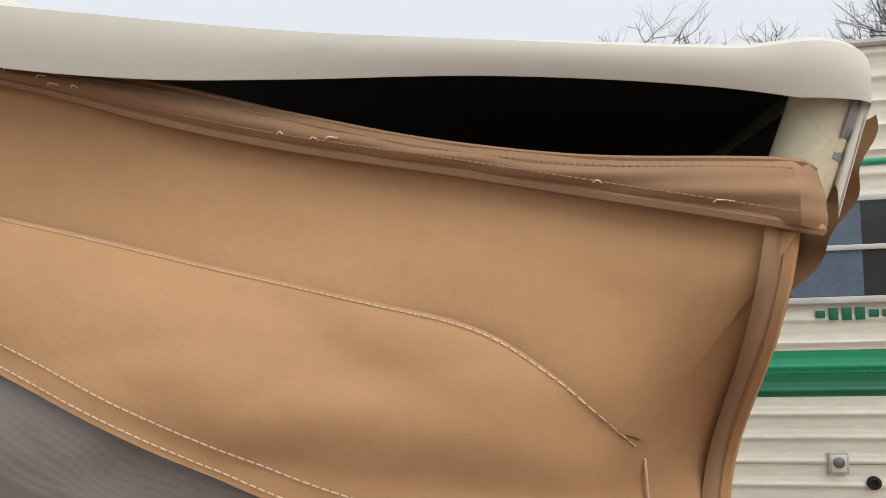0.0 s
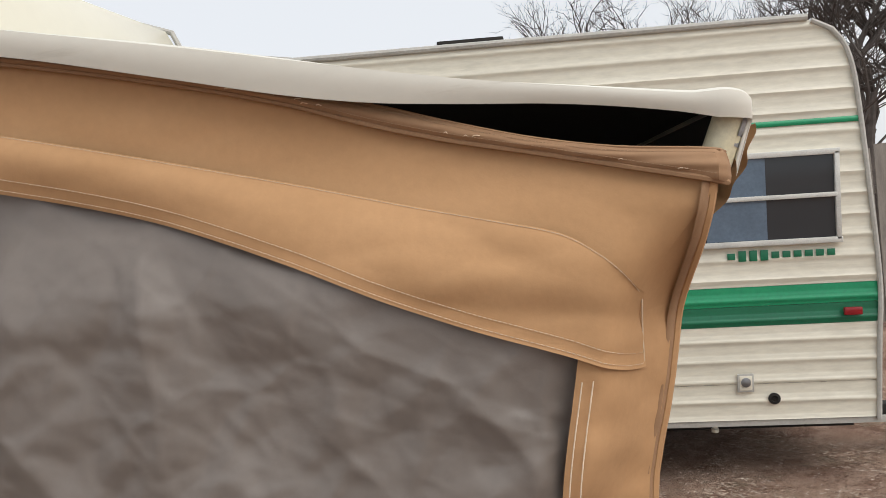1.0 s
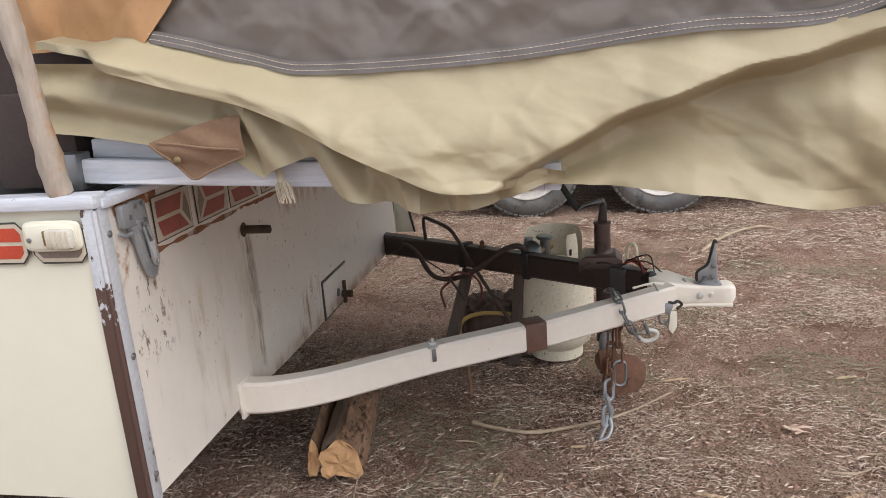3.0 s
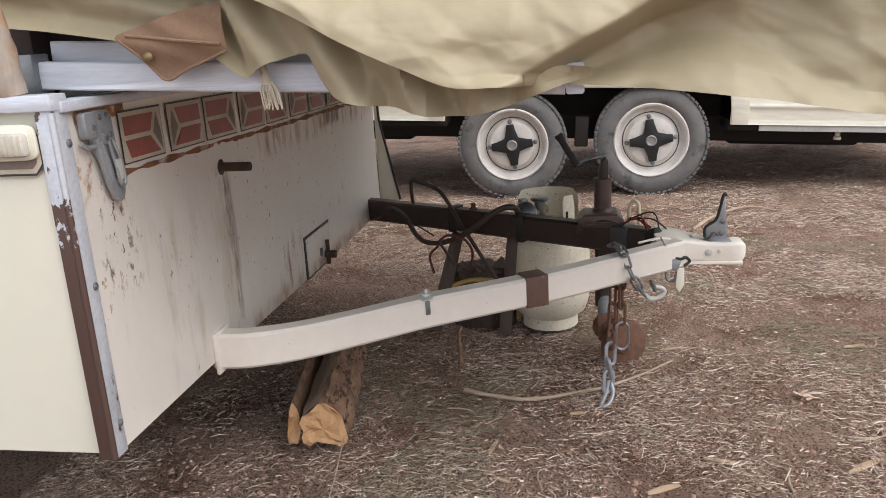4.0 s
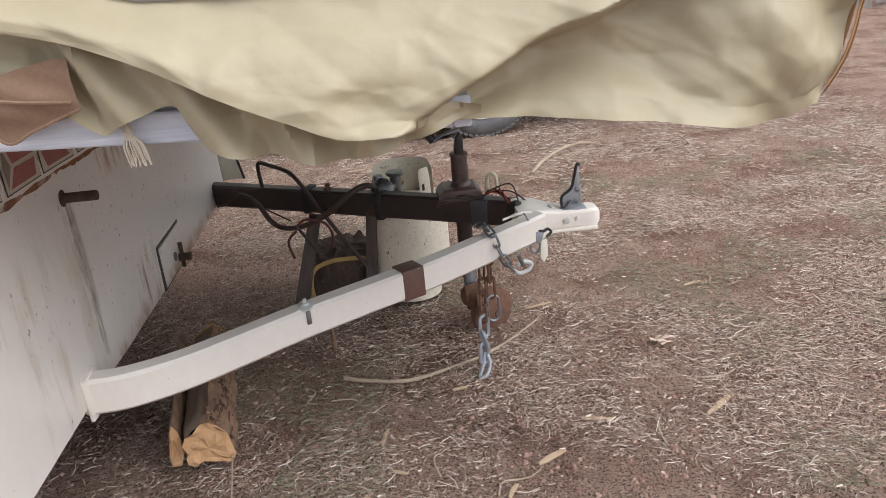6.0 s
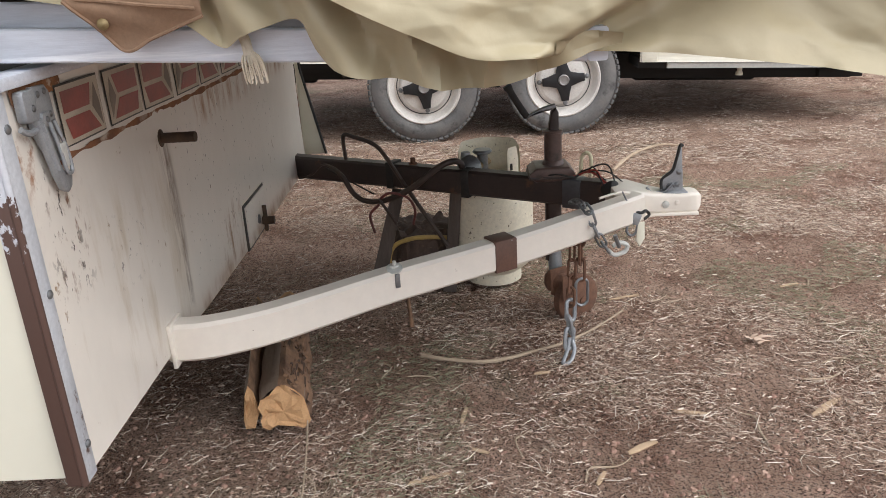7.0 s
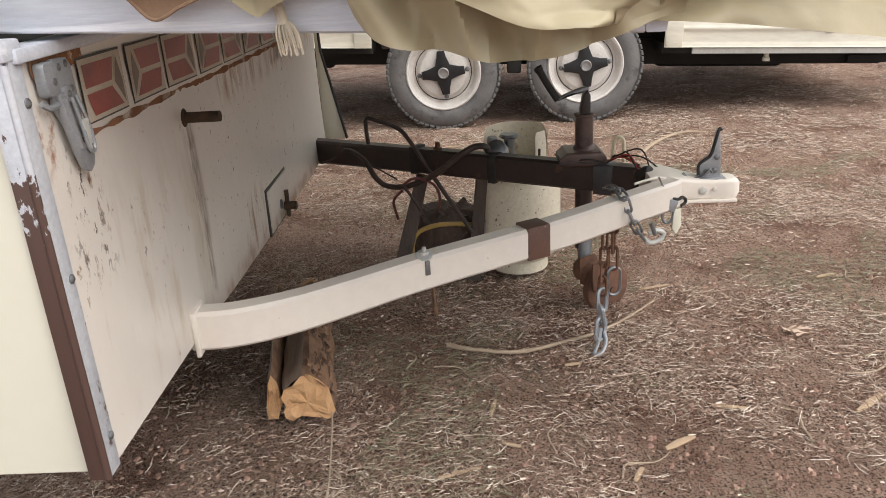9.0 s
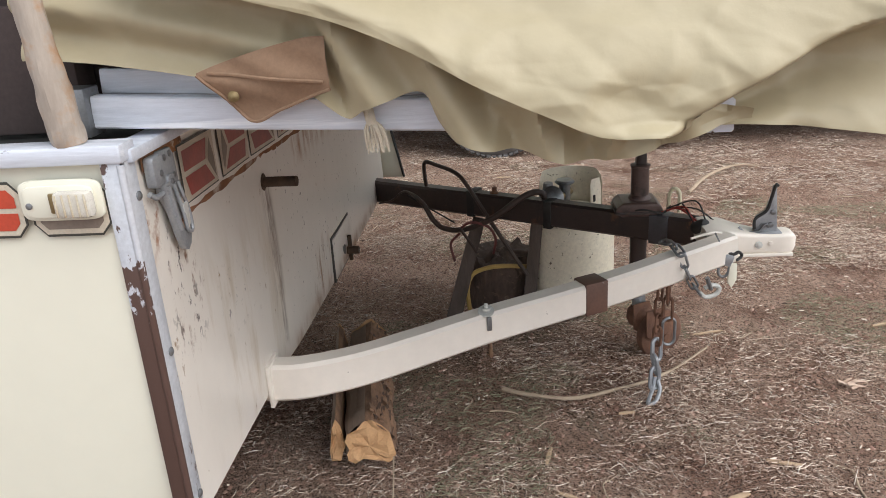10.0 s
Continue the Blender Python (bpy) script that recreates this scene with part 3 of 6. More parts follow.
# side decal and marker lamp
def side_poly(pts, lift, mtl, name, label=""):
    bm = bmesh.new()
    f = bm.faces.new([bm.verts.new((x, NEAR - 0.011 - lift, z)) for x, z in pts])
    bmesh.ops.recalc_face_normals(bm, faces=[f])
    if f.normal.y > 0:
        f.normal_flip()
    part(name, bm, mtl, camper, label)


for x0, tone in ((-1.728, GREYFILM), (-1.858, BRIGHTRED), (-1.988, BRIGHTRED), (-2.118, BRIGHTRED)):
    hexa = lambda g: [(x0 + 0.018, 1.022 - g), (x0 + 0.104, 1.022 - g), (x0 + 0.122 - g, 1.002), (x0 + 0.122 - g, 0.955), (x0 + 0.104, 0.935 + g), (x0 + 0.018, 0.935 + g), (x0 + g, 0.955), (x0 + g, 1.002)]
    side_poly(hexa(0.0), 0.001, DARKLINE, "hexagon_outline")
    side_poly(hexa(0.004), 0.002, CREAMLINE, "hexagon_border")
    side_poly([(x0 + 0.012, 0.982), (x0 + 0.110, 0.982), (x0 + 0.110, 0.998), (x0 + 0.1, 1.01), (x0 + 0.022, 1.01), (x0 + 0.012, 0.998)], 0.003, tone, "red_bar", "red film bar")
    side_poly([(x0 + 0.012, 0.974), (x0 + 0.110, 0.974), (x0 + 0.110, 0.958), (x0 + 0.1, 0.947), (x0 + 0.022, 0.947), (x0 + 0.012, 0.958)], 0.003, tone, "red_bar", "red film bar")
lamp = thing("marker_lamp", (-1.673, NEAR - 0.01, 0.993), "aged cream side marker lamp with milky lens on camper", "lamp")
oval = [(0.063 * math.copysign(abs(math.cos(a)) ** 0.35, math.cos(a)), 0.031 * math.copysign(abs(math.sin(a)) ** 0.35, math.sin(a))) for a in [i * math.pi / 20 for i in range(40)]]
part("base", prism(oval, 0.010, pose(-1.673, NEAR - 0.012, 0.993, 90, 0, 0), bevel=0.003), CREAM, lamp)
part("socket_plate", prism([(x * 0.86, y * 0.78) for x, y in oval], 0.006, pose(-1.673, NEAR - 0.022, 0.993, 90, 0, 0), bevel=0.002), CREAM, lamp)
lens = part("lens", box((-1.645, NEAR - 0.035, 0.991), (0.058, 0.02, 0.04), bevel=0.008), SCRATCHLENS, lamp, "milky worn plastic lens")
for k in range(5):
    part("lens_rib", box((-1.667 + k * 0.011, NEAR - 0.0455, 0.991), (0.003, 0.003, 0.034), bevel=0.001), LAMPLENS, lens)
part("contact_strip", box((-1.678, NEAR - 0.031, 0.992), (0.012, 0.006, 0.03), bevel=0.002), BRASS, lamp, "tarnished brass contact")
part("screw", lathe([(0.005, 0), (0.005, 0.003), (0.001, 0.004)], pose(-1.718, NEAR - 0.027, 0.988, 90, 0, 0), 10), STEEL, lamp)

# draw latch near the corner
latch = thing("draw_latch", (-1.575, 0.54, 0.86), "grey steel draw latch on rusty backing", "latch")
LM = Matrix(((0, 0, 1, -1.576), (1, 0, 0, 0.0), (0, 1, 0, 0.0), (0, 0, 0, 1)))  # outline (y, z) with depth along x


def rounded(y0, z0, y1, z1, r, k=4):
    """A rectangle with round corners as an outline."""
    out = []
    for cy, cz, a0 in ((y1 - r, z1 - r, 0), (y0 + r, z1 - r, 90), (y0 + r, z0 + r, 180), (y1 - r, z0 + r, 270)):
        out += [(cy + r * math.cos(radians(a0 + 90 * i / k)), cz + r * math.sin(radians(a0 + 90 * i / k))) for i in range(k + 1)]
    return out


part("backing", prism([(0.522, 1.033), (0.564, 1.031), (0.574, 1.018), (0.577, 0.962), (0.572, 0.91), (0.54, 0.905), (0.505, 0.965), (0.5, 1.0)], 0.009, LM, bevel=0.002), GALV, latch)
part("upper_plate", prism(rounded(0.477, 0.984, 0.514, 1.032, 0.007), 0.017, LM, bevel=0.003), GALV, latch)
part("pivot_arm", tube([(-1.57, 0.47, 0.978), (-1.566, 0.482, 0.97), (-1.564, 0.503, 0.97)], 0.005, 8, n=14), GALV, latch)
part("hasp", prism(rounded(0.527, 0.968, 0.553, 0.992, 0.008), 0.014, LM, bevel=0.003), GALV, latch)
LT = LM @ pose(0, 0, 0.007, 0, 0, 0)
lever = part("lever", prism([(0.503, 0.985), (0.519, 0.985), (0.534, 0.935), (0.545, 0.896), (0.566, 0.892), (0.569, 0.88), (0.562, 0.866), (0.548, 0.859), (0.535, 0.866), (0.524, 0.89), (0.512, 0.93)], 0.012, LT, bevel=0.003), GALV, latch, "grey steel lever with rounded tip")
part("lever_flange", prism([(0.505, 0.98), (0.511, 0.98), (0.531, 0.9), (0.525, 0.9)], 0.017, LT, bevel=0.001), GALV, lever)
bail = part("bail", tube([(-1.562, 0.543, 0.975), (-1.556, 0.545, 0.93), (-1.553, 0.546, 0.895), (-1.552, 0.561, 0.893), (-1.554, 0.562, 0.93), (-1.562, 0.558, 0.975)], 0.0034, 8, n=30), GALV, latch)
part("bail_plate", prism(rounded(0.543, 0.9, 0.563, 0.94, 0.004), 0.004, LM @ pose(0, 0, 0.02), bevel=0.002), FRAMEALU, bail, "bright worn plate")
for ry, rz, rx in ((0.536, 1.02, 0.009), (0.557, 1.022, 0.009), (0.562, 0.985, 0.009), (0.5, 1.004, 0.017), (0.54, 0.98, 0.014)):
    part("rivet", lathe([(0.0055, 0), (0.0055, 0.002), (0.002, 0.004)], pose(-1.577 + rx, ry, rz, 0, 90, 0), 12), STEEL, latch)

# pin and its stop on the front panel, hatch low down
pin = thing("rusty_pin", (-1.575, 1.02, 0.842), "short rusty steel pin sticking out of front panel", "pin")
part("pin_rod", tube([(-1.58, 1.022, 0.842), (-1.493, 1.016, 0.843)], 0.0115, 14), PINRUST, pin)
part("flange", lathe([(0.02, 0), (0.02, 0.006), (0.014, 0.008)], pose(-1.577, 1.022, 0.842, 0, 90, 0), 16), PINRUST, pin)
hatch = thing("service_hatch", (-1.565, 1.69, 0.42), "small off-white service hatch with rusty knob", "hatch")
part("frame_edge", box((-1.5575, 1.645, 0.455), (0.008, 0.262, 0.142), bevel=0.001), DARKLINE, hatch)
part("door", box((-1.554, 1.645, 0.455), (0.008, 0.246, 0.126), bevel=0.002), FRONT, hatch)
part("knob", tube([(-1.555, 1.70, 0.42), (-1.512, 1.70, 0.42)], 0.013, 12), PINRUST, hatch)
part("latch_bar", box((-1.54, 1.70, 0.428), (0.012, 0.012, 0.085), bevel=0.002), PINRUST, hatch)
part("keyhole", lathe([(0.015, 0), (0.015, 0.004)], pose(-1.551, 1.655, 0.44, 0, 90, 0), 14), STEEL, hatch)
# far side apron
part("far_apron", prism([(0, 0.0), (0.0, 0.6), (0.012, 0.6), (0.02, 0.36), (0.09, 0.0)], 0.02, pose(-1.56, FAR_SIDE + 0.05, 0.42, 90, 0, 0), bevel=0.003), CREAM, camper)
part("apron_edge", tube([(-1.548, FAR_SIDE + 0.03, 1.02), (-1.54, FAR_SIDE + 0.03, 0.78), (-1.468, FAR_SIDE + 0.03, 0.42)], 0.006, 6), BLACK, camper)

# raised hard roof
roof = thing("camper_roof", (-2.9, 1.49, 2.4), "raised cream hard roof of the tent camper", "camper roof")
rverts = [(0.0, 0.0), (0.0, 0.22), (-0.05, 0.33), (-0.18, 0.38), (-2.7, 0.38), (-2.7, 0.0)]
part("seam_strip", tube([(-1.352, 0.45, 2.36), (-1.352, 2.6, 2.64)], 0.004, 6), GREYSHELL, roof)
part("shell", prism(rverts, 2.2, pose(-1.36, 2.62, 2.45, 90, 0, 0) @ pose(0, 0, 0, 2.5, 0, 0), bevel=0.012), CREAM, roof)
part("front_edge_trim", tube([(-1.355, 2.63, 2.45), (-1.355, 2.63, 2.67), (-1.40, 2.63, 2.78), (-1.53, 2.63, 2.83)], 0.012, 8), GREYSHELL, roof)

# ---------------------------------------------------------------- tongue
tongue = thing("trailer_tongue", (-1.57, 1.55, 0.43), "cream and dark brown A-frame tongue with coupler", "tongue")
BZ, BW = 0.440, 0.056
part("cream_beam", square_beam([(-1.59, 0.90, 0.407), (-1.50, 0.905, 0.408), (-1.38, 0.945, 0.413), (-1.25, 1.012, 0.422), (-1.087, 1.098, 0.435), (-0.787, 1.262, 0.445), (-0.60, 1.371, 0.457), (-0.40, 1.488, 0.472)], BW, 0.082, n=44, root=0.01), TONGUE, tongue, "cream painted beam with paint chips")
part("brown_beam", square_beam([(-1.56, 2.36, BZ - 0.01), (-1.05, 2.05, BZ), (-0.42, 1.67, BZ + 0.01)], BW, 0.088), DARKRUST, tongue, "dark brown rusty beam")
part("mount_plate", box((-1.573, 0.898, BZ - 0.034), (0.01, 0.075, 0.105), bevel=0.002), TONGUE, tongue)
ux, uy = 0.878, 0.479
band_turn = Matrix.Rotation(math.atan2(uy, ux), 3, "Z")
part("brown_band", box((-0.818, 1.244, BZ + 0.004), (0.066, BW + 0.005, 0.088), band_turn, 0.003), BROWN, tongue, "brown painted band round the beam")
part("bolt", lathe([(0.011, 0), (0.011, 0.008), (0.005, 0.009), (0.005, 0.018), (0.002, 0.02)], pose(-1.087, 1.088, BZ + 0.038), 8), FRAMEALU, tongue)
part("bolt_washer", lathe([(0.02, 0), (0.02, 0.004), (0.008, 0.005)], pose(-1.087, 1.085, BZ + 0.037, 18, 0, 0), 16), FRAMEALU, tongue)
part("bolt_clip", box((-1.080, 1.068, BZ + 0.012), (0.012, 0.008, 0.036), band_turn, 0.002), STEEL, tongue)
# coupler
def loft(sections, bm=None, q=5):
    """A cast body along x: rounded boxes (x, y centre, half width, z low, z high) joined ring to ring."""
    bm = bm or bmesh.new()
    rings = []
    for x, yc, hw, z0, z1 in sections:
        r = 0.4 * min(hw, (z1 - z0) / 2)
        rings.append([bm.verts.new((x, a, b)) for a, b in rounded(yc - hw, z0, yc + hw, z1, r, q)])
    for a, b in zip(rings, rings[1:]):
        for i in range(len(a)):
            bm.faces.new((a[i], a[(i + 1) % len(a)], b[(i + 1) % len(a)], b[i]))
    bm.faces.new(rings[0][::-1]), bm.faces.new(rings[-1])
    bmesh.ops.recalc_face_normals(bm, faces=bm.faces)
    return bm


part("coupler_body", loft([(-0.465, 1.575, 0.075, 0.446, 0.512), (-0.44, 1.575, 0.078, 0.444, 0.514), (-0.40, 1.58, 0.074, 0.438, 0.508), (-0.35, 1.572, 0.052, 0.433, 0.497), (-0.31, 1.568, 0.04, 0.431, 0.49), (-0.27, 1.566, 0.036, 0.429, 0.487), (-0.245, 1.566, 0.037, 0.427, 0.488), (-0.222, 1.566, 0.036, 0.427, 0.489), (-0.208, 1.566, 0.03, 0.43, 0.485), (-0.2, 1.566, 0.019, 0.441, 0.475)]), TONGUE, tongue, "cream cast coupler with chipped paint")
part("coupler_lip", loft([(-0.41, 1.57, 0.078, 0.43, 0.438), (-0.34, 1.57, 0.05, 0.425, 0.433), (-0.21, 1.567, 0.04, 0.42, 0.43)], q=2), TONGUE, tongue)
part("weld_seam", tube([(-0.52, 1.452, 0.512), (-0.47, 1.475, 0.517), (-0.43, 1.49, 0.512), (-0.405, 1.51, 0.49), (-0.39, 1.525, 0.45)], 0.004, 6, n=16, rough=0.5), TONGUE, tongue)
lev = part("coupler_lever", prism([(-0.316, 0.486), (-0.252, 0.483), (-0.255, 0.54), (-0.262, 0.622), (-0.269, 0.626), (-0.276, 0.585), (-0.286, 0.552), (-0.312, 0.532), (-0.318, 0.51)], 0.02, Matrix(((1, 0, 0, 0), (0, 0, -1, 1.575), (0, 1, 0, 0), (0, 0, 0, 1))), bevel=0.003), GALV, tongue, "grey steel coupler lever")
part("lever_rim", tube([(-0.318, 1.552, 0.5), (-0.317, 1.552, 0.53), (-0.288, 1.552, 0.553), (-0.278, 1.552, 0.585), (-0.268, 1.552, 0.628), (-0.26, 1.556, 0.626)], 0.0045, 8, n=26), BLACK, lev, "dark worn rim")
part("lever_foot", box((-0.285, 1.563, 0.488), (0.085, 0.05, 0.006), bevel=0.002), GALV, lev)
for bx0, bz0 in ((-0.272, 0.51), (-0.268, 0.548), (-0.295, 0.508)):
    part("lever_bolt", lathe([(0.008, 0), (0.008, 0.004), (0.003, 0.006)], pose(bx0, 1.555, bz0, 90, 0, 0), 8), STEEL, lev)
part("latch_wire", tube([(-0.36, 1.56, 0.505), (-0.345, 1.55, 0.492), (-0.31, 1.545, 0.494), (-0.29, 1.545, 0.515), (-0.28, 1.548, 0.505)], 0.0035, 8, n=20), STEEL, lev)
part("coupler_bolt", lathe([(0.011, 0), (0.011, 0.005), (0.005, 0.007)], pose(-0.31, 1.528, 0.459, 90, 0, 0), 8), FRAMEALU, tongue)
part("coupler_bolt", lathe([(0.007, 0), (0.007, 0.004), (0.003, 0.005)], pose(-0.275, 1.53, 0.462, 90, 0, 0), 8), TONGUE, tongue)
part("beam_tape", box((-0.545, 1.742, BZ + 0.006), (0.06, BW + 0.008, 0.094), Matrix.Rotation(radians(-31.2), 3, "Z"), 0.003), GREYTAPE, tongue, "dark grey tape round the beam")
# jack
jack = thing("tongue_jack", (-0.555, 1.79, 0.0), "brown tongue jack with folded crank and rusty wheel", "trailer jack")
JX, JY = -0.607, 1.79
part("outer_tube", tube([(JX, JY, 0.20), (JX, JY, 0.50)], 0.027, 18), DARKRUST, jack)
part("upper_tube", lathe([(0.036, 0), (0.034, 0.01), (0.0285, 0.016), (0.028, 0.104), (0.031, 0.106), (0.031, 0.112), (0.026, 0.114)], pose(JX, JY, 0.53), 24), JACKPAINT, jack, "dull brown painted tube")
part("flange_plate", loft([(JX - 0.08, JY, 0.055, 0.497, 0.515), (JX - 0.06, JY, 0.06, 0.486, 0.532), (JX + 0.045, JY, 0.06, 0.486, 0.532), (JX + 0.062, JY, 0.05, 0.497, 0.515)]), JACKPAINT, jack)
part("flange_lip", box((JX - 0.008, JY, 0.5), (0.15, 0.128, 0.008), bevel=0.002), DARKRUST, jack)
part("crank_yoke", loft([(JX - 0.014, JY, 0.012, 0.642, 0.66), (JX - 0.006, JY, 0.017, 0.64, 0.7), (JX + 0.008, JY, 0.017, 0.64, 0.716), (JX + 0.017, JY, 0.012, 0.64, 0.7)]), DARKRUST, jack, "dark greasy crank joint")
crank = part("crank", prism([(JX - 0.088, 0.688), (JX - 0.07, 0.7), (JX - 0.03, 0.717), (JX + 0.006, 0.726), (JX + 0.012, 0.712), (JX - 0.01, 0.706), (JX - 0.05, 0.7), (JX - 0.08, 0.684)], 0.022, Matrix(((1, 0, 0, 0), (0, 0, -1, JY + 0.011), (0, 1, 0, 0), (0, 0, 0, 1))), bevel=0.004), STEEL, jack, "flat grey steel crank arm")
part("crank_grip", tube([(JX - 0.082, JY, 0.688), (JX - 0.112, JY, 0.735), (JX - 0.143, JY, 0.79)], lambda u: 0.011 if u < 0.86 else 0.014, 12, n=14), BLACK, crank, "black rubber grip")
part("inner_tube", tube([(JX + 0.008, JY - 0.03, 0.10), (JX, JY, 0.26)], 0.023, 16), STEEL, jack)
part("caster_neck", lathe([(0.034, -0.03), (0.042, -0.01), (0.04, 0.015), (0.028, 0.03)], pose(JX + 0.005, JY - 0.03, 0.135), 20), RUST, jack)
wheel = part("caster_wheel", lathe([(0.018, -0.024), (0.068, -0.024), (0.082, -0.014), (0.086, 0.0), (0.082, 0.014), (0.068, 0.024), (0.018, 0.024)], pose(-0.54, 1.735, 0.078, 90, 0, 30), 32), RUST, jack, "rusty solid wheel")
part("axle", tube([(-0.52, 1.70, 0.078), (-0.56, 1.77, 0.078)], 0.012, 10), RUST, wheel)
for off in (-0.034, 0.03):
    part("fork", prism([(-0.085, 0.11), (-0.02, 0.11), (0.02, 0.02), (0.018, -0.02), (-0.02, -0.02), (-0.08, 0.02)], 0.006, pose(-0.54, 1.735, 0.078, 90, 0, 30) @ pose(0, 0, off), bevel=0.002), RUST, jack)

# ---------------------------------------------------------------- gas bottle
bottle = thing("gas_bottle", (-0.795, 2.10, 0.03), "cream gas bottle speckled with rust behind tongue", "gas bottle")
bx, by = -0.795, 2.10
part("tank", lathe([(0.02, 0.045), (0.09, 0.05), (0.135, 0.085), (0.15, 0.13), (0.152, 0.15), (0.152, 0.33), (0.145, 0.365), (0.115, 0.4), (0.06, 0.417), (0.02, 0.42)], pose(bx, by, 0.0), 48), TANK, bottle)
part("foot_ring", lathe([(0.105, 0.02), (0.105, 0.07), (0.098, 0.075), (0.09, 0.07), (0.09, 0.02)], pose(bx, by, 0.0), 40, closed=False), TANK, bottle)
def collar_piece(a0, a1, z1, k, notch=None):
    """A curved plate of the collar with thickness, round at its top corners."""
    def at(u, v):
        side, edge = (1, v / 0.5) if v < 0.5 else (0, (1 - v) / 0.5)
        a = radians(a0 + (a1 - a0) * u)
        dip = 0.02 * (step(0.12, 0.0, u) + step(0.88, 1.0, u))
        r = 0.115 + 0.004 * side
        return Vector((bx + r * math.cos(a), by + r * math.sin(a), 0.40 + (z1 - dip - 0.40) * edge))
    return sheet(at, k, 8)


part("collar", collar_piece(20, 170, 0.535, 36), TANK, bottle, "chipped cream collar")
part("collar_post", collar_piece(-62, -36, 0.54, 10), TANK, bottle, "rust-stained collar post")
part("slot", box((bx + 0.068, by - 0.094, 0.47), (0.016, 0.008, 0.03), Matrix.Rotation(radians(40), 3, "Z"), 0.005), DARKVOID, bottle)
valve = part("valve", tube([(bx - 0.03, by - 0.05, 0.42), (bx - 0.03, by - 0.05, 0.515)], 0.02, 14), STEEL, bottle, "dull grey valve")
part("handwheel", lathe([(0.03, 0), (0.036, 0.006), (0.03, 0.014), (0.01, 0.016)], pose(bx - 0.03, by - 0.05, 0.515), 10), STEEL, valve)
part("regulator", lathe([(0.01, 0), (0.042, 0.005), (0.045, 0.02), (0.03, 0.035), (0.012, 0.04)], pose(bx - 0.075, by - 0.10, 0.475, 70, 0, -20), 24), STEEL, bottle)
part("regulator_cap", lathe([(0.018, 0), (0.02, 0.02), (0.016, 0.045), (0.006, 0.047)], pose(bx - 0.09, by - 0.085, 0.485), 16), STEEL, bottle)
part("outlet", tube([(bx - 0.01, by - 0.01, 0.475), (bx - 0.06, by - 0.1, 0.475)], 0.014, 10), BRASS, bottle)

# ---------------------------------------------------------------- bed slide and canvas
slide = thing("bunk_slide", (-1.2, 1.5, 1.06), "weathered aluminium bunk slide pulled out under the canvas", "bunk slide")
rail_z = lambda x: 1.072 - 0.05 * (x + 1.65)
for y0, nm in ((0.535, "near_rail"), (2.46, "far_rail")):
    part(nm, square_beam([(-1.66, y0, rail_z(-1.66) + 0.026), (-0.72, y0, rail_z(-0.72) + 0.024)], 0.03, 0.05, bevel=0.003), ALU, slide)
part("upper_rail", square_beam([(-1.66, 0.575, 1.139), (-0.72, 0.575, 1.09)], 0.02, 0.04, bevel=0.003), ALU, slide)
# Unseen boards, near-black to keep the tent inside dark; the second is added.
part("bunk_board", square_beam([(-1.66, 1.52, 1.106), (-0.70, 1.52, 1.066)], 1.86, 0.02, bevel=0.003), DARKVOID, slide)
part("light_stop_board", box((-0.36, 1.56, 1.08), (0.66, 1.76, 0.02)), DARKVOID, slide)
part("end_bar", square_beam([(-0.705, 0.52, 1.05), (-0.705, 2.48, 1.05)], 0.03, 0.05, bevel=0.003), ALU, slide)
part("clamp_plate", box((-1.69, 0.53, 1.10), (0.06, 0.05, 0.075), bevel=0.003), STEEL, slide)
part("hook_strap", box((-1.085, 0.515, 1.06), (0.012, 0.006, 0.075), bevel=0.002), DARKRUST, slide)

tent = thing("bunk_tent", (-0.8, 0.5, 1.0), "tan canvas bunk end with grey screen and khaki skirt", "camper tent")
edge_x = curve((0.94, -0.07), (1.03, -0.005), (1.1, 0.018), (1.19, 0.035), (1.34, 0.066), (1.41, 0.09), (1.52, 0.105), (1.65, 0.138), (1.78, 0.164), (1.86, 0.18), (1.9, 0.188), (1.94, 0.198), (1.97, 0.206), (2.06, 0.225))
roof_top = curve((-1.6, 2.45), (-0.70, 2.243), (-0.47, 2.19), (-0.323, 2.154), (-0.11, 2.102), (0.04, 2.072), (0.184, 2.045), (0.226, 2.042), (0.25, 2.018))
roof_low = curve((-1.6, 2.41), (-0.71, 2.207), (-0.478, 2.146), (-0.329, 2.106), (-0.22, 2.083), (-0.115, 2.068), (0.028, 2.05), (0.163, 2.024), (0.26, 1.996))
tape_top = curve((-1.6, 2.415), (-0.71, 2.214), (-0.33, 2.114), (-0.224, 2.084), (-0.118, 2.046), (-0.017, 2.013), (0.081, 1.989), (0.19, 1.973), (0.24, 1.963))
tape_low = curve((-1.6, 2.40), (-0.71, 2.2), (-0.478, 2.141), (-0.336, 2.098), (-0.227, 2.057), (-0.122, 2.023), (-0.02, 1.995), (0.078, 1.967), (0.202, 1.932), (0.24, 1.922))
stitch_z = curve((-1.6, 2.33), (-0.725, 2.10), (-0.343, 1.992), (-0.187, 1.945), (-0.06, 1.909), (0.008, 1.887), (0.053, 1.856), (0.078, 1.83), (0.1, 1.80))
hem_z = curve((-1.6, 2.24), (-0.737, 2.018), (-0.543, 1.962), (-0.358, 1.888), (-0.211, 1.818), (-0.11, 1.775), (0.0, 1.734), (0.05, 1.712), (0.1, 1.692), (0.135, 1.695))
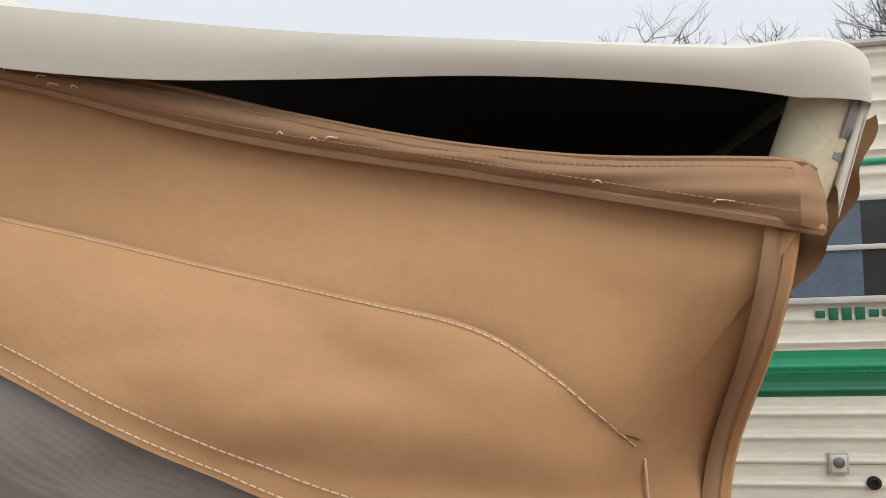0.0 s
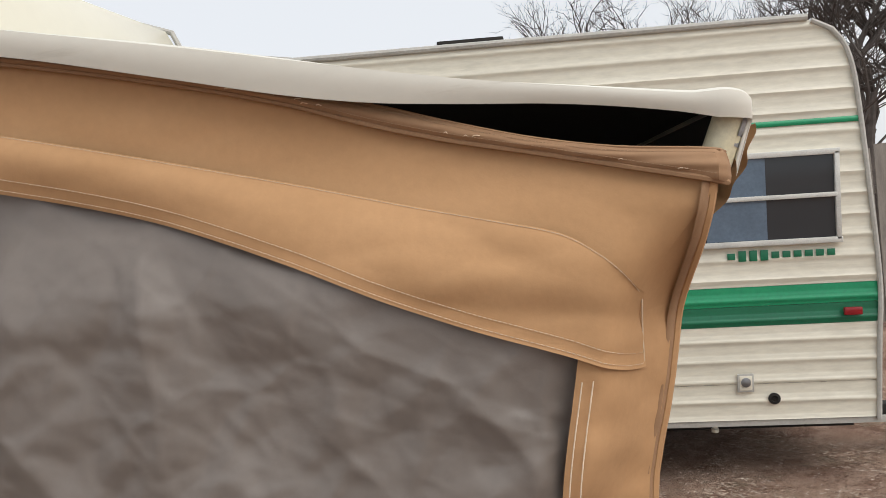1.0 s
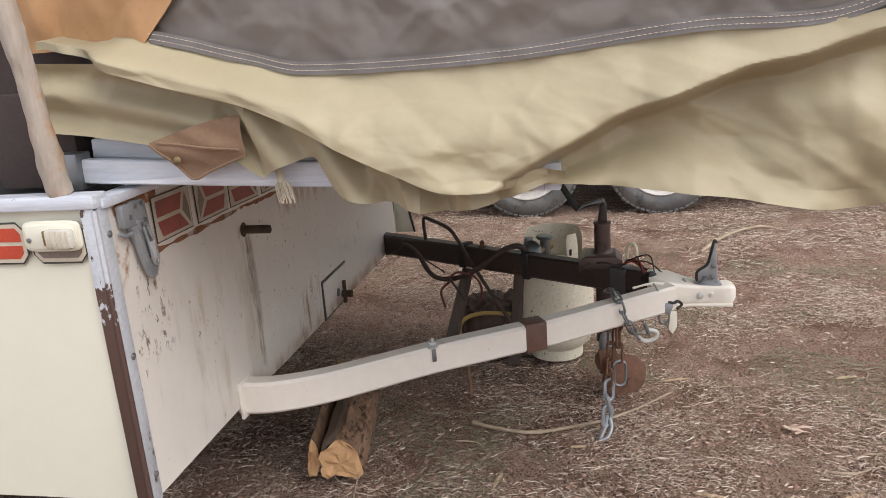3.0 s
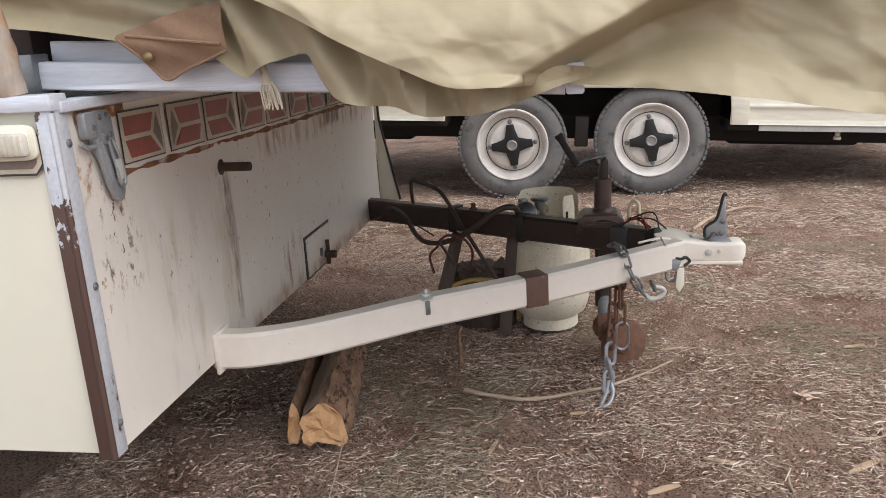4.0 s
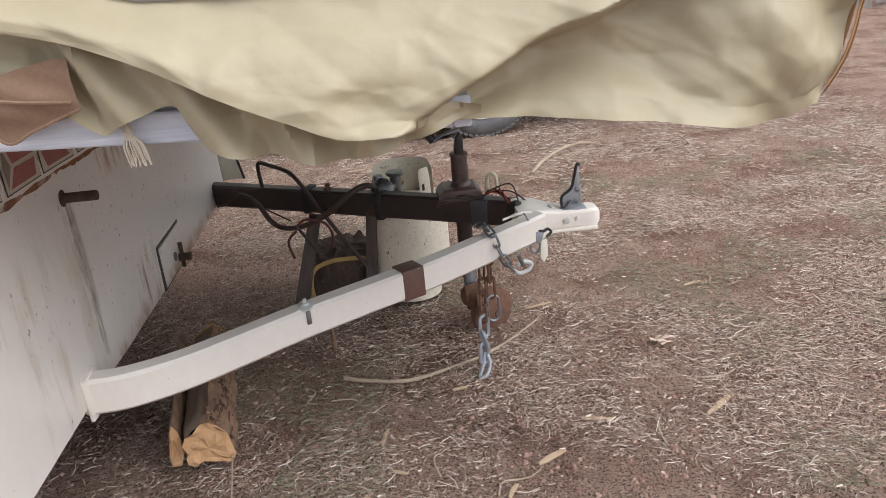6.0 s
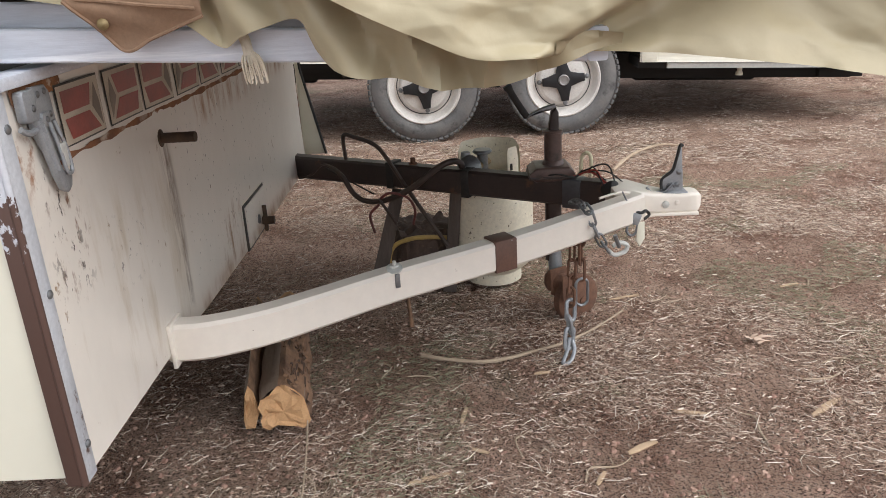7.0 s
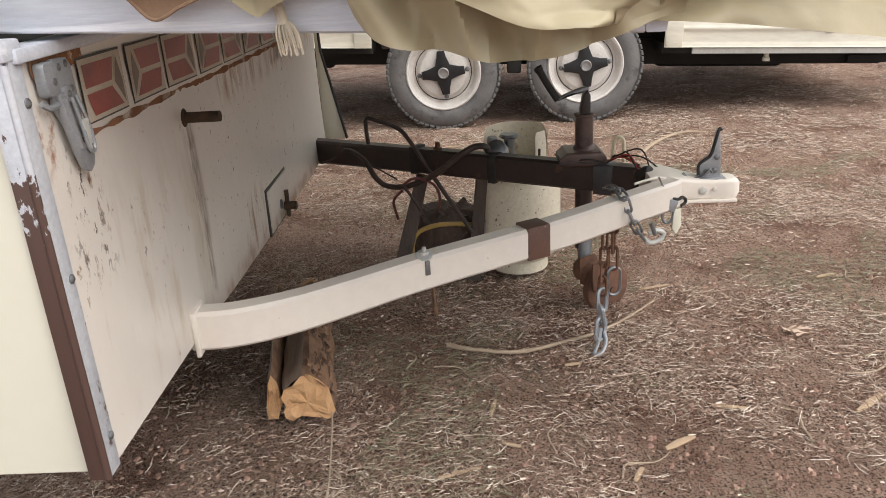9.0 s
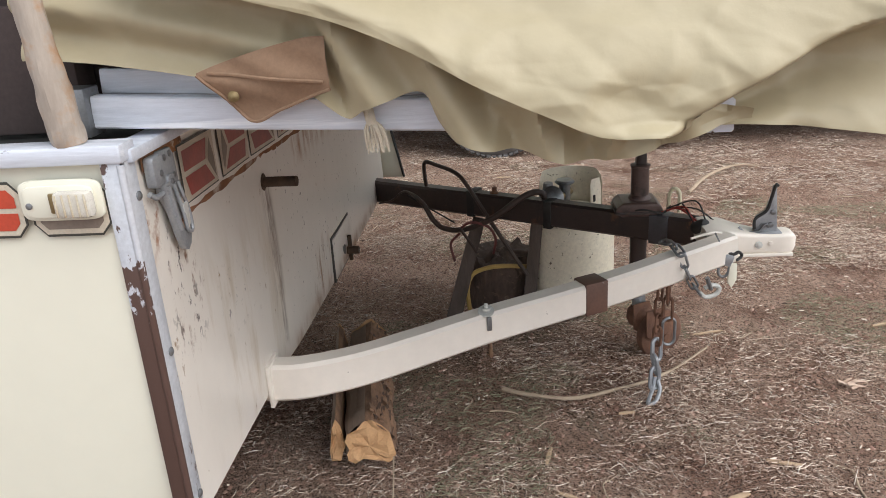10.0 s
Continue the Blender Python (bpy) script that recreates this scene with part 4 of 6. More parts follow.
screen_low = curve((-1.7, 1.37), (-1.442, 1.347), (-1.25, 1.296), (-1.144, 1.27), (-0.774, 1.27), (-0.459, 1.296), (-0.25, 1.296), (-0.135, 1.331), (-0.057, 1.358), (0.064, 1.368), (0.1, 1.37))
screen_right = curve((1.28, -0.15), (1.329, -0.118), (1.395, -0.08), (1.461, -0.046), (1.596, -0.02), (1.73, 0.01), (1.8, 0.02))
screen_left = curve((1.3, -1.5), (1.347, -1.442), (1.41, -1.38), (1.52, -1.292), (1.69, -1.257), (1.875, -1.227), (2.3, -1.2))
skirt_low = curve((-1.7, 1.345), (-1.56, 1.315), (-1.4, 1.265), (-1.25, 1.22), (-1.15, 1.178), (-1.045, 1.12), (-0.96, 1.08), (-0.89, 1.052), (-0.82, 1.05), (-0.76, 1.045), (-0.7, 1.042), (-0.46, 1.013), (-0.2, 0.968), (-0.12, 0.96), (-0.05, 0.975))
ridge_z = curve((-1.7, 1.2), (-0.92, 1.0), (-0.81, 1.045), (-0.72, 1.09), (-0.645, 1.128), (-0.563, 1.165), (-0.41, 1.21), (-0.2, 1.26), (0.05, 1.3))


def cloth(x, z):
    """How far the cloth stands at x, z: the base hang, which falls back towards the loose lower corner."""
    wide = 0.12 + 0.12 * step(1.6, 1.35, z)
    y = 0.495 + 0.045 * step(1.82, 2.05, z) * step(0.3, -0.25, x) + 0.02 * step(1.82, 2.0, z)
    y += 0.14 * (1 - step(0.0, wide, edge_x(z) - x)) * step(1.92, 1.74, z)
    return y + 0.004 * noise.noise(Vector((x * 3, z * 3, 9.0))) + 0.005 * facets(x * 0.5 + z * 0.6, z * 1.1, 5.0, 3) * step(0.2, 0.05, x) + 0.003 * creases(x * 0.6, z * 1.6, 7.0) * step(2.3, 1.9, z) + 0.0015 * noise.noise(Vector((x * 14, z * 18, 3.0)))


def skirt(x, z):
    y = cloth(x, z)
    top, low = screen_low(x), skirt_low(x)
    bulge = step(top, max(top - 0.15, low + 0.015), z)
    right = step(-0.95, -0.68, x)
    r = ridge_z(x) + 0.012 * noise.noise(Vector((x * 9, 0, 0)))
    y -= 0.085 * bulge * (1 - 0.4 * right) * (1 - step(-0.45, 0.0, x) * 0.85)
    under = step(r + 0.012, r - 0.03, z) * right * (1 - 0.8 * step(-0.4, 0.0, x))
    y += 0.135 * under - 0.05 * step(max(r - 0.05, low + 0.02), low, z) * right * (1 - step(-0.3, 0.0, x))
    fold = crumple(x * 0.9 + 0.6 * z, z * 1.2, 4.0, 3.0)
    y += (0.05 * fold + 0.016 * crumple(x + 0.4 * z, z * 1.3, 9.0, 8.0) + 0.014 * creases(x * 0.8 + 0.5 * z, z * 0.9 - 0.3 * x, 5.0) + 0.024 * facets(x + 0.3 * z, z * 1.2, 5.5, 2)) * (0.25 + 0.75 * bulge) + 0.12 * step(-1.48, -1.63, x)
    y += 0.02 * math.sin((x * 0.9 + z * 0.55) * 24 + 4 * noise.noise(Vector((x * 3, z * 3, 0)))) * step(-0.7, -0.25, x) * bulge
    return y


def strip(f, x0, x1, lo, hi, nu, nv, lift=0.0):
    def at(u, v):
        x = x0 + (x1 - x0) * u
        z = lo(x) + (hi(x) - lo(x)) * v
        return Vector((x, f(x, z) - lift, z))
    return sheet(at, nu, nv)


def across(f, left, right, z0, z1, nu, nv, lift=0.0):
    def at(u, v):
        z = z0 + (z1 - z0) * v
        x = left(z) + (right(z) - left(z)) * u
        return Vector((x, f(x, z) - lift, z))
    return sheet(at, nu, nv)


def screen_cloth(x, z):
    loose = step(hem_z(x), hem_z(x) - 0.12, z) * step(screen_low(x), screen_low(x) + 0.1, z)
    big = crumple(x * 0.8 + 0.3 * z, z * 0.8 - 0.2 * x, 4.2, 1.0) * 0.07 + crumple(x - 0.5 * z, z, 8.0, 6.0) * 0.026 + crumple(x + 0.6 * z, z * 0.9, 18.0, 2.0) * 0.005 + 0.006 * creases(x * 0.7 + z * 0.5, z * 0.8 - x * 0.4, 6.0)
    return cloth(x, z) + 0.004 + 0.12 * step(-1.435, -1.5, x) + big * (0.45 + 0.55 * loose) + 0.002 * creases(x, z, 16.0) * loose + 0.02 * step(screen_right(z) - 0.04, screen_right(z) + 0.01, x)


def valance(x, z):
    a, b = stitch_z(x), hem_z(x)
    v = min(max((a - z) / max(a - b, 0.01), 0), 1)
    return cloth(x, z) - (0.018 + 0.005 * math.sin(x * 9)) * math.sin(v ** 0.7 * math.pi) * step(0.11, -0.05, x) - 0.013 + (0.012 * facets(x * 0.6 + 0.5 * z, z * 1.3, 7.0, 4) + 0.014 * creases(x * 0.5 + 0.7 * z, z * 1.6, 6.0)) * step(-0.5, 0.02, x) * math.sin(min(v, 1) * math.pi) ** 0.5 + 0.004 * facets(x * 0.5 + z * 0.4, z, 5.0, 6)


part("upper_panel", strip(cloth, -1.62, 0.206, lambda x: stitch_z(x) - 0.004 if x < 0.097 else 1.796 + (x - 0.097) * 1.25, tape_low, 140, 24), TAN, tent)
part("valance", strip(valance, -1.62, 0.104, hem_z, stitch_z, 150, 22), TAN, tent)
part("corner_gusset", across(lambda x, z: cloth(x, z) + 0.003, lambda z: 0.06, lambda z: edge_x(z) - 0.004, 1.768, 1.94, 16, 30), TAN, tent)
part("window_screen", strip(screen_cloth, -1.50, 0.025, lambda x: screen_low(x) - 0.02, lambda x: hem_z(x) + 0.01, 260, 150), SCREEN, tent, "grey-brown wrinkled screen window")
part("right_panel", across(lambda x, z: cloth(x, z) + 0.003 - (0.009 - 0.012 * facets(x * 1.3 + z * 0.4, z, 7.0, 5)) * step(1.768, 1.70, z), screen_right, lambda z: edge_x(z) - 0.005, 1.30, 1.768, 24, 60), TAN, tent)
part("left_panel", across(lambda x, z: cloth(x, z) - 0.03 - 0.035 * crumple(x * 1.3, z * 0.6, 6.0, 5.0) - 0.02 * crumple(x, z, 12.0, 3.0) + 0.13 * step(-1.42, -1.72, x), curve((1.34, -1.80), (1.41, -1.80), (1.55, -1.75), (1.61, -1.68), (1.67, -1.57), (1.76, -1.49), (2.3, -1.44)), screen_left, 1.34, 2.30, 40, 90), TAN, tent, "tan canvas side panel hanging loose")


def skirt_at(u, v):
    x = -1.72 + 1.675 * u
    z = skirt_low(x) + (min(screen_low(x), 1.375) - skirt_low(x)) * v
    x += step(0.84, 1.0, u) * (edge_x(z) - 0.006 + 0.045)
    return Vector((x, skirt(x, z) - 0.012, z))


part("skirt", sheet(skirt_at, 300, 84), KHAKI, tent, "khaki skirt hanging in loose folds")
part("skirt_hem", sheet(lambda u, v: skirt_at(0.56 + u * 0.43, v * 0.1) - Vector((0, 0.004, 0)), 120, 4), KHAKI, tent)
inner_low = curve((-1.70, 1.185), (-1.6, 1.172), (-1.47, 1.15), (-1.34, 1.13), (-1.3, 1.115), (-1.255, 1.078), (-1.225, 1.092), (-1.19, 1.104), (-1.135, 1.11), (-1.12, 1.07), (-1.09, 1.038), (-1.01, 1.02), (-0.9, 1.0), (-0.82, 1.012), (-0.74, 1.04), (-0.66, 1.06))


def inner_fold(x, z):
    """The tucked layer below the fold: long sagging pleats towards the body, a bunched tangle nearer the tip."""
    bunch = step(-1.38, -1.25, x)
    y = 0.478 + 0.02 * step(-1.3, -1.6, x) - 0.012 * math.sin(z * 75 + x * 14 + 2 * noise.noise(Vector((x * 4, z * 4, 0)))) * (1 - bunch)
    y += (0.05 * crumple(x * 1.4, z * 0.9 + 0.3 * x, 10.0, 7.0) + 0.018 * math.sin(x * 60 + z * 30)) * bunch * step(1.3, 1.2, z)
    return y + 0.02 * crumple(x, z * 1.4, 9.0, 7.0)


part("inner_skirt", strip(inner_fold, -1.73, -0.68, inner_low, lambda x: min(screen_low(x) - 0.05, skirt_low(x) + 0.03 + 0.12 * step(-1.1, -1.35, x)), 200, 50), KHAKI, tent, "rumpled inner khaki layer")
part("binding_tape", strip(lambda x, z: cloth(x, z) - 0.012 - 0.01 * math.sin((z - tape_low(x)) / (tape_top(x) - tape_low(x) + 1e-4) * math.pi) + 0.05 * step(0.196, 0.232, x) ** 2 + 0.0012 * math.sin(z * 420 + x * 40) * step(-0.3, 0.1, x), -1.62, 0.227, tape_low, tape_top, 150, 12), TAPE, tent, "folded tan binding tape")
part("tape_lip", tube([(x, cloth(x, tape_low(x)) - 0.013 + 0.05 * step(0.196, 0.232, x) ** 2, tape_low(x)) for x in [-1.6 + i * 0.0303 for i in range(61)]], 0.004, 6), TAPE, tent)


def tape_y(x, z):
    return cloth(x, z) - 0.012 - 0.01 * math.sin((z - tape_low(x)) / (tape_top(x) - tape_low(x) + 1e-4) * math.pi) + 0.05 * step(0.196, 0.232, x) ** 2


part("tape_lip", tube([(x, tape_y(x, tape_top(x)) + 0.001, tape_top(x)) for x in [-0.7 + i * 0.0154 for i in range(61)]], 0.0022, 6), TAPE, tent)


def binding_at(u, v):
    z = 0.99 + v * 0.952
    wide = 0.005 + 0.009 * step(1.34, 1.42, z)
    return Vector((edge_x(z) - wide * (0.9 - u), cloth(edge_x(z), z) - 0.008 - 0.004 * math.sin(u * 3.14) + 0.012 * u, z))


part("edge_binding", sheet(binding_at, 6, 90), TAPE, tent, "brown corner binding")
part("edge_piping", tube([(edge_x(z) + 0.004, cloth(edge_x(z), z) + 0.012, z) for z in [1.0 + i * 0.02 for i in range(48)]], lambda u: 0.003 + 0.005 * step(0.33, 0.45, u), 8), TAN, tent)
part("screen_binding", strip(lambda x, z: screen_cloth(x, z) - 0.019, -1.44, -0.12, lambda x: screen_low(x) - 0.006, lambda x: screen_low(x) + 0.018, 130, 3), BINDING, tent, "grey binding along the screen")
part("end_wall", sheet(lambda u, v: Vector((edge_x(1.0 + v * 0.89) - 0.002 + 0.01 * creases(u * 2, v, 3) * u, 0.655 + u * 1.85, 1.0 + v * 0.89)), 40, 30), TAN, tent)
part("far_wall", sheet(lambda u, v: Vector((-1.6 + u * (1.6 + edge_x(1.0 + v * 1.05)), 2.5, 1.0 + v * (roof_low(-1.6 + u * 1.7) - 1.0))), 12, 12), TAN, tent)
vinyl_edge = lambda x: 0.545 + 0.02 * (1 - step(0.0, 0.02, 0.25 - x))


def vinyl(u, v):
    """The top along its near edge, rounded over at the outer corner and hanging down at the end."""
    a = step(0.0, 1.0, min(max((u - 0.86) / 0.09, 0), 1)) * math.pi / 2
    drop = 0.07 * max((u - 0.93) / 0.07, 0)
    x = -1.62 + min(u / 0.86, 1.0) * 1.835
    top, low = roof_top(x), roof_low(x)
    back, down = 0.032 * (1 - math.cos(a)), 0.02 * (1 - math.cos(a)) + drop
    x += 0.048 * math.sin(a) - 0.36 * drop
    if v < 0.35:
        k = v / 0.35
        return Vector((x, 0.523 + back - 0.006 * math.sin(k * 2.2), low - drop - 0.006 * math.sin(a) + (top - down + 0.006 * math.sin(a) + drop - low) * k))
    k = (v - 0.35) / 0.65
    return Vector((x, 0.523 + back + k * 2.03, top - down + 0.035 * math.sin(min(k * 4, 1) * 1.57) * (1 - 0.5 * math.sin(a)) + 0.004 * noise.noise(Vector((x * 3, k * 9, 0)))))


part("roof_vinyl", sheet(vinyl, 150, 60), VINYL, tent, "white weathered vinyl top")
part("vinyl_hem", sheet(lambda u, v: vinyl(0.2 + 0.8 * u, 0.07 * v) - Vector((0, 0.0015, 0)), 120, 3), VINYL, tent)


def ruffle(u, v):
    fold = 0.006 * math.sin(u * 150 + v * 3) * (0.4 + 0.6 * v) + 0.003 * math.sin(v * 19 + u * 8) * step(0.1, 0.0, u)
    return Vector((0.272 + fold - 0.03 * v - 0.045 * v * v, 0.572 + 0.02 * v + u * 1.92, 2.0 - 0.13 * v))


part("ruffle", sheet(ruffle, 320, 30), TAN, tent, "gathered tan canvas under the vinyl")
pole_axis = [Vector(p) for p in ((0.207, 0.562, 1.94), (0.22, 0.562, 1.968), (0.247, 0.562, 2.03))]
part("bow_pole", tube(pole_axis, 0.0215, 28), PVC, tent, "cream painted bow pole with peeling patch")


def peel(u, v):
    a = radians(34 + 50 * u)
    p = pole_axis[1].lerp(pole_axis[2], 0.15 + 0.6 * v + (0.1 * math.sin(v * 9) * (1 - u)))
    side = Vector((0.92, 0, -0.39))
    return p + (Vector((0, -1, 0)) * math.cos(a + 0.2 * math.sin(v * 7) * (1 - u)) + side * math.sin(a)) * 0.0221


part("bare_patch", sheet(peel, 8, 8), GALV, tent, "bare grey metal where paint has peeled")
# Added black sheets stand in for the shade seen through the roof gap.
part("shade_sheet", box((-0.7, 2.42, 1.72), (1.8, 0.02, 0.9)), DARKVOID, tent, "added black sheet for the shade inside the tent")
part("shade_sheet", sheet(lambda u, v: Vector((-1.58 + u * 1.815, 0.55 + v * 1.85, roof_low(-1.58 + u * 1.78) + 0.018)), 20, 2), DARKVOID, tent, "added black sheet for the shade inside the tent")
part("shade_sheet", sheet(lambda u, v: Vector((edge_x(1.1 + v * 0.92) - 0.026 + 0.012 * v + 0.05 * step(0.87, 0.94, v), 0.577 + 0.1 * step(1.0, 0.8, v) + u * 1.84, 1.1 + v * 0.93)), 4, 30), DARKVOID, tent, "added black sheet for the shade inside the tent")


def stitches(f, line, x0, x1, gap, size, lift):
    """A row of short thread stitches along a line on the cloth."""
    bm = bmesh.new()
    x = x0
    while x < x1:
        p, q = Vector((x, f(x, line(x)) - lift, line(x))), Vector((x + size, f(x + size, line(x + size)) - lift, line(x + size)))
        d = (q - p).normalized()
        n1 = Vector((0, -0.0004, 0))
        n2 = d.cross(Vector((0, 1, 0))) * 0.00042
        ring = [[bm.verts.new(e + o) for o in (n1 - n2, n1 + n2, -n1 + n2, -n1 - n2)] for e in (p, q)]
        for k in range(4):
            bm.faces.new((ring[0][k], ring[0][(k + 1) % 4], ring[1][(k + 1) % 4], ring[1][k]))
        x += gap
    return bm


part("stitching", stitches(tape_y, lambda x: tape_top(x) - 0.005, -0.4, 0.2, 0.0045, 0.0032, 0.0009), TAPETHREAD, tent)
part("stitching", stitches(tape_y, lambda x: tape_low(x) + 0.008, -0.6, 0.2, 0.0045, 0.0032, 0.0012), TAPETHREAD, tent)
rng = random.Random(14)
for k in range(12):
    x = rng.uniform(-0.5, 0.17)
    z = tape_low(x) + rng.uniform(0.003, 0.01)
    part("loose_thread", tube([(x, tape_y(x, z) - 0.001, z), (x + 0.003, tape_y(x, z) - 0.003, z + 0.001), (x + rng.uniform(0.004, 0.012), tape_y(x, z) - 0.002, z - rng.uniform(0, 0.002))], 0.0006, 5, n=8), THREAD, tent)
part("stitching", stitches(valance, lambda x: stitch_z(x) - 0.002, -1.2, 0.097, 0.0055, 0.0042, 0.0008), THREAD, tent)
for k in (0.006, 0.022):
    part("stitching", stitches(valance, lambda x: hem_z(x) + k, -1.2, 0.1, 0.0062, 0.0046, 0.0014), THREAD, tent)
for k in (0.002, 0.012):
    part("stitching", stitches(lambda x, z: screen_cloth(x, z) - 0.02, lambda x: screen_low(x) + k, -1.5, -0.18, 0.009, 0.006, 0.001), THREAD, tent)
# triangular tan flap with a snap over the rail
flap_low = curve((-1.456, 1.156), (-1.43, 1.125), (-1.395, 1.083), (-1.35, 1.098), (-1.3, 1.116), (-1.27, 1.126))
flap_top = curve((-1.456, 1.159), (-1.43, 1.168), (-1.36, 1.187), (-1.3, 1.199), (-1.27, 1.2))


def flap_y(x, z):
    return 0.474 - 0.024 * step(1.09, 1.15, z) - 0.0022 * math.sin(z * 120 + x * 60) * step(1.1, 1.14, z) - 0.004 * math.sin(x * 50)


part("corner_flap", strip(flap_y, -1.456, -1.27, flap_low, flap_top, 40, 24), FLAPCLOTH, tent, "tan corner flap with snap")
part("flap_edge", tube([(x, flap_y(x, flap_low(x)) - 0.001, flap_low(x)) for x in [-1.456 + i * 0.0062 for i in range(31)]], 0.0026, 6), FLAPCLOTH, tent)
part("flap_seam", tube([(x, flap_y(x, 1.158 - 0.13 * (x + 1.44)) - 0.002, 1.158 - 0.13 * (x + 1.44)) for x in [-1.44 + i * 0.0085 for i in range(20)]], 0.0028, 6), FLAPCLOTH, tent)
part("snap", lathe([(0.0085, 0), (0.0085, 0.002), (0.004, 0.006), (0.001, 0.0065)], pose(-1.412, flap_y(-1.412, 1.122) - 0.004, 1.122, 90, 0, 0), 14), BRASS, tent)

part("stitching", tube([(0.1015, cloth(0.1, z) - 0.006, z) for z in (1.70, 1.72, 1.74, 1.765, 1.79)], 0.0012, 5), THREAD, tent)
for off in (0.008, 0.022):
    part("stitching", tube([(screen_right(z) + off, cloth(screen_right(z), z) - 0.012, z) for z in [1.36 + i * 0.02 for i in range(18)]], 0.001, 5), THREAD, tent)
# frayed rope tassel under the skirt and a strap
tassel = thing("rope_tassel", (-1.22, 0.51, 1.03), "frayed off-white rope end hanging over rail", "rope")
part("cord", tube([(-1.235, 0.505, 1.105), (-1.225, 0.498, 1.085), (-1.222, 0.497, 1.065)], 0.008, 8), ROPE, tassel)
rng = random.Random(5)
for k in range(44):
    dx, dl = rng.uniform(-0.016, 0.022), rng.uniform(0.024, 0.042)
    part("strand", tube([(-1.222 + dx * 0.2, 0.497, 1.072), (-1.22 + dx * 0.8, 0.493 + rng.uniform(-0.006, 0.004), 1.058), (-1.217 + dx * 0.9, 0.494, 1.064 - dl)], 0.001, 4, n=6), ROPE, tassel)

# main tent wall above the body, mostly out of sight
main_tent = thing("main_tent", (-2.6, 0.6, 1.07), "brown canvas tent body with clear window", "camper tent")
part("lower_wall", sheet(lambda u, v: Vector((-4.2 + u * 2.68, 0.65 + 0.02 * creases(u * 3, v, 3), 1.07 + v * 0.42)), 30, 8), DARKBROWNCLOTH, main_tent)
part("clear_window", sheet(lambda u, v: Vector((-4.2 + u * 2.75, 0.66 + 0.02 * crumple(u * 3, v, 5.0), 1.49 + v * 0.95)), 40, 20), CLEARVINYL, main_tent, "cloudy grey-blue clear vinyl")
part("inner_bunk_side", box((-1.80, 0.6, 1.16), (0.2, 0.06, 0.2), bevel=0.004), DARKBROWNCLOTH, main_tent)

# ---------------------------------------------------------------- travel trailer behind
van = thing("travel_trailer", pose(0, 4.5, 0, 0, 2.9, 0), "cream corrugated travel trailer with green stripes and tandem wheels", "travel trailer", local=True)
L, R, FLOOR, TOP, DEPTH = -4.6, 1.94, 0.472, 2.915, 2.2
end_x = curve((0.44, 1.94), (0.9, 1.955), (1.29, 1.97), (1.9, 1.925), (2.4, 1.88), (2.64, 1.845), (2.78, 1.79), (2.87, 1.70), (2.915, 1.58))
pitch = 0.1265


def siding_y(z):
    """The corrugated sheet: a raised half-round bead at each level and a flat pan between."""
    k = (z - 2.803) / pitch
    f = k - math.floor(k)
    return -0.012 * math.exp(-((f - 0.5) / 0.13) ** 2) - 0.004 * math.exp(-((f - 0.72) / 0.05) ** 2)


WELL = (-1.57, 0.29, 0.70)


def siding_sheet(z0, z1, x0, right, n):
    def at(u, v):
        zz = z0 + (z1 - z0) * v
        x = x0 + (right(zz) - x0) * u
        return Vector((x, siding_y(zz), zz))
    return sheet(at, 8, n)


part("upper_siding", siding_sheet(1.308, TOP, L, end_x, 150), SIDING, van, "cream corrugated siding")
part("green_stripe", siding_sheet(1.186, 1.306, L, end_x, 14), GREEN, van, "bright green stripe")
part("dark_green_stripe", siding_sheet(1.062, 1.184, L, end_x, 14), DARKGREEN, van, "dark green stripe")
part("middle_siding", siding_sheet(0.70, 1.06, L, end_x, 40), SIDING, van)
part("lower_siding", siding_sheet(FLOOR, 0.698, WELL[1], end_x, 26), SIDING, van)
part("lower_siding", siding_sheet(FLOOR, 0.698, L, lambda zz: WELL[0], 26), SIDING, van)
part("thin_green_stripe", sheet(lambda u, v: Vector((L + u * (end_x(2.297) - L), siding_y(2.295) - 0.008 - 0.006 * math.sin(v * 3.14), 2.28 + v * 0.034)), 4, 6), GREEN, van)
part("roof_rail", tube([(L, -0.01, TOP + 0.005), (1.60, -0.01, TOP + 0.005)], 0.022, 8), GREYSHELL, van, "weathered roof drip rail")
part("end_moulding", tube([(end_x(z), -0.012, z) for z in [0.46 + i * 0.061 for i in range(41)]], 0.016, 8), GREYSHELL, van)
part("end_wall", sheet(lambda u, v: Vector((end_x(FLOOR + v * 2.44), u * DEPTH, FLOOR + v * 2.44)), 2, 30), SIDING, van)
part("roof", sheet(lambda u, v: Vector((L + u * (1.6 - L), v * DEPTH, TOP + 0.05 * math.sin(v * 3.14))), 4, 10), SIDING, van)
# Near-black colour carries the shade under the floor and in the wheel well.
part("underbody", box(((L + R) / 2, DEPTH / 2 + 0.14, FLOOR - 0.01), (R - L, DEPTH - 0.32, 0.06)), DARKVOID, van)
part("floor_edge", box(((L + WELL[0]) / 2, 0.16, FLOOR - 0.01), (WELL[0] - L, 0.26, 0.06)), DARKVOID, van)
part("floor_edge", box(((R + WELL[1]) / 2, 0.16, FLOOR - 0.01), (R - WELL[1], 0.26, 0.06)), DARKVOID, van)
part("far_side", box(((L + R) / 2, DEPTH, (FLOOR + TOP) / 2), (R - L, 0.03, TOP - FLOOR)), SIDING, van)
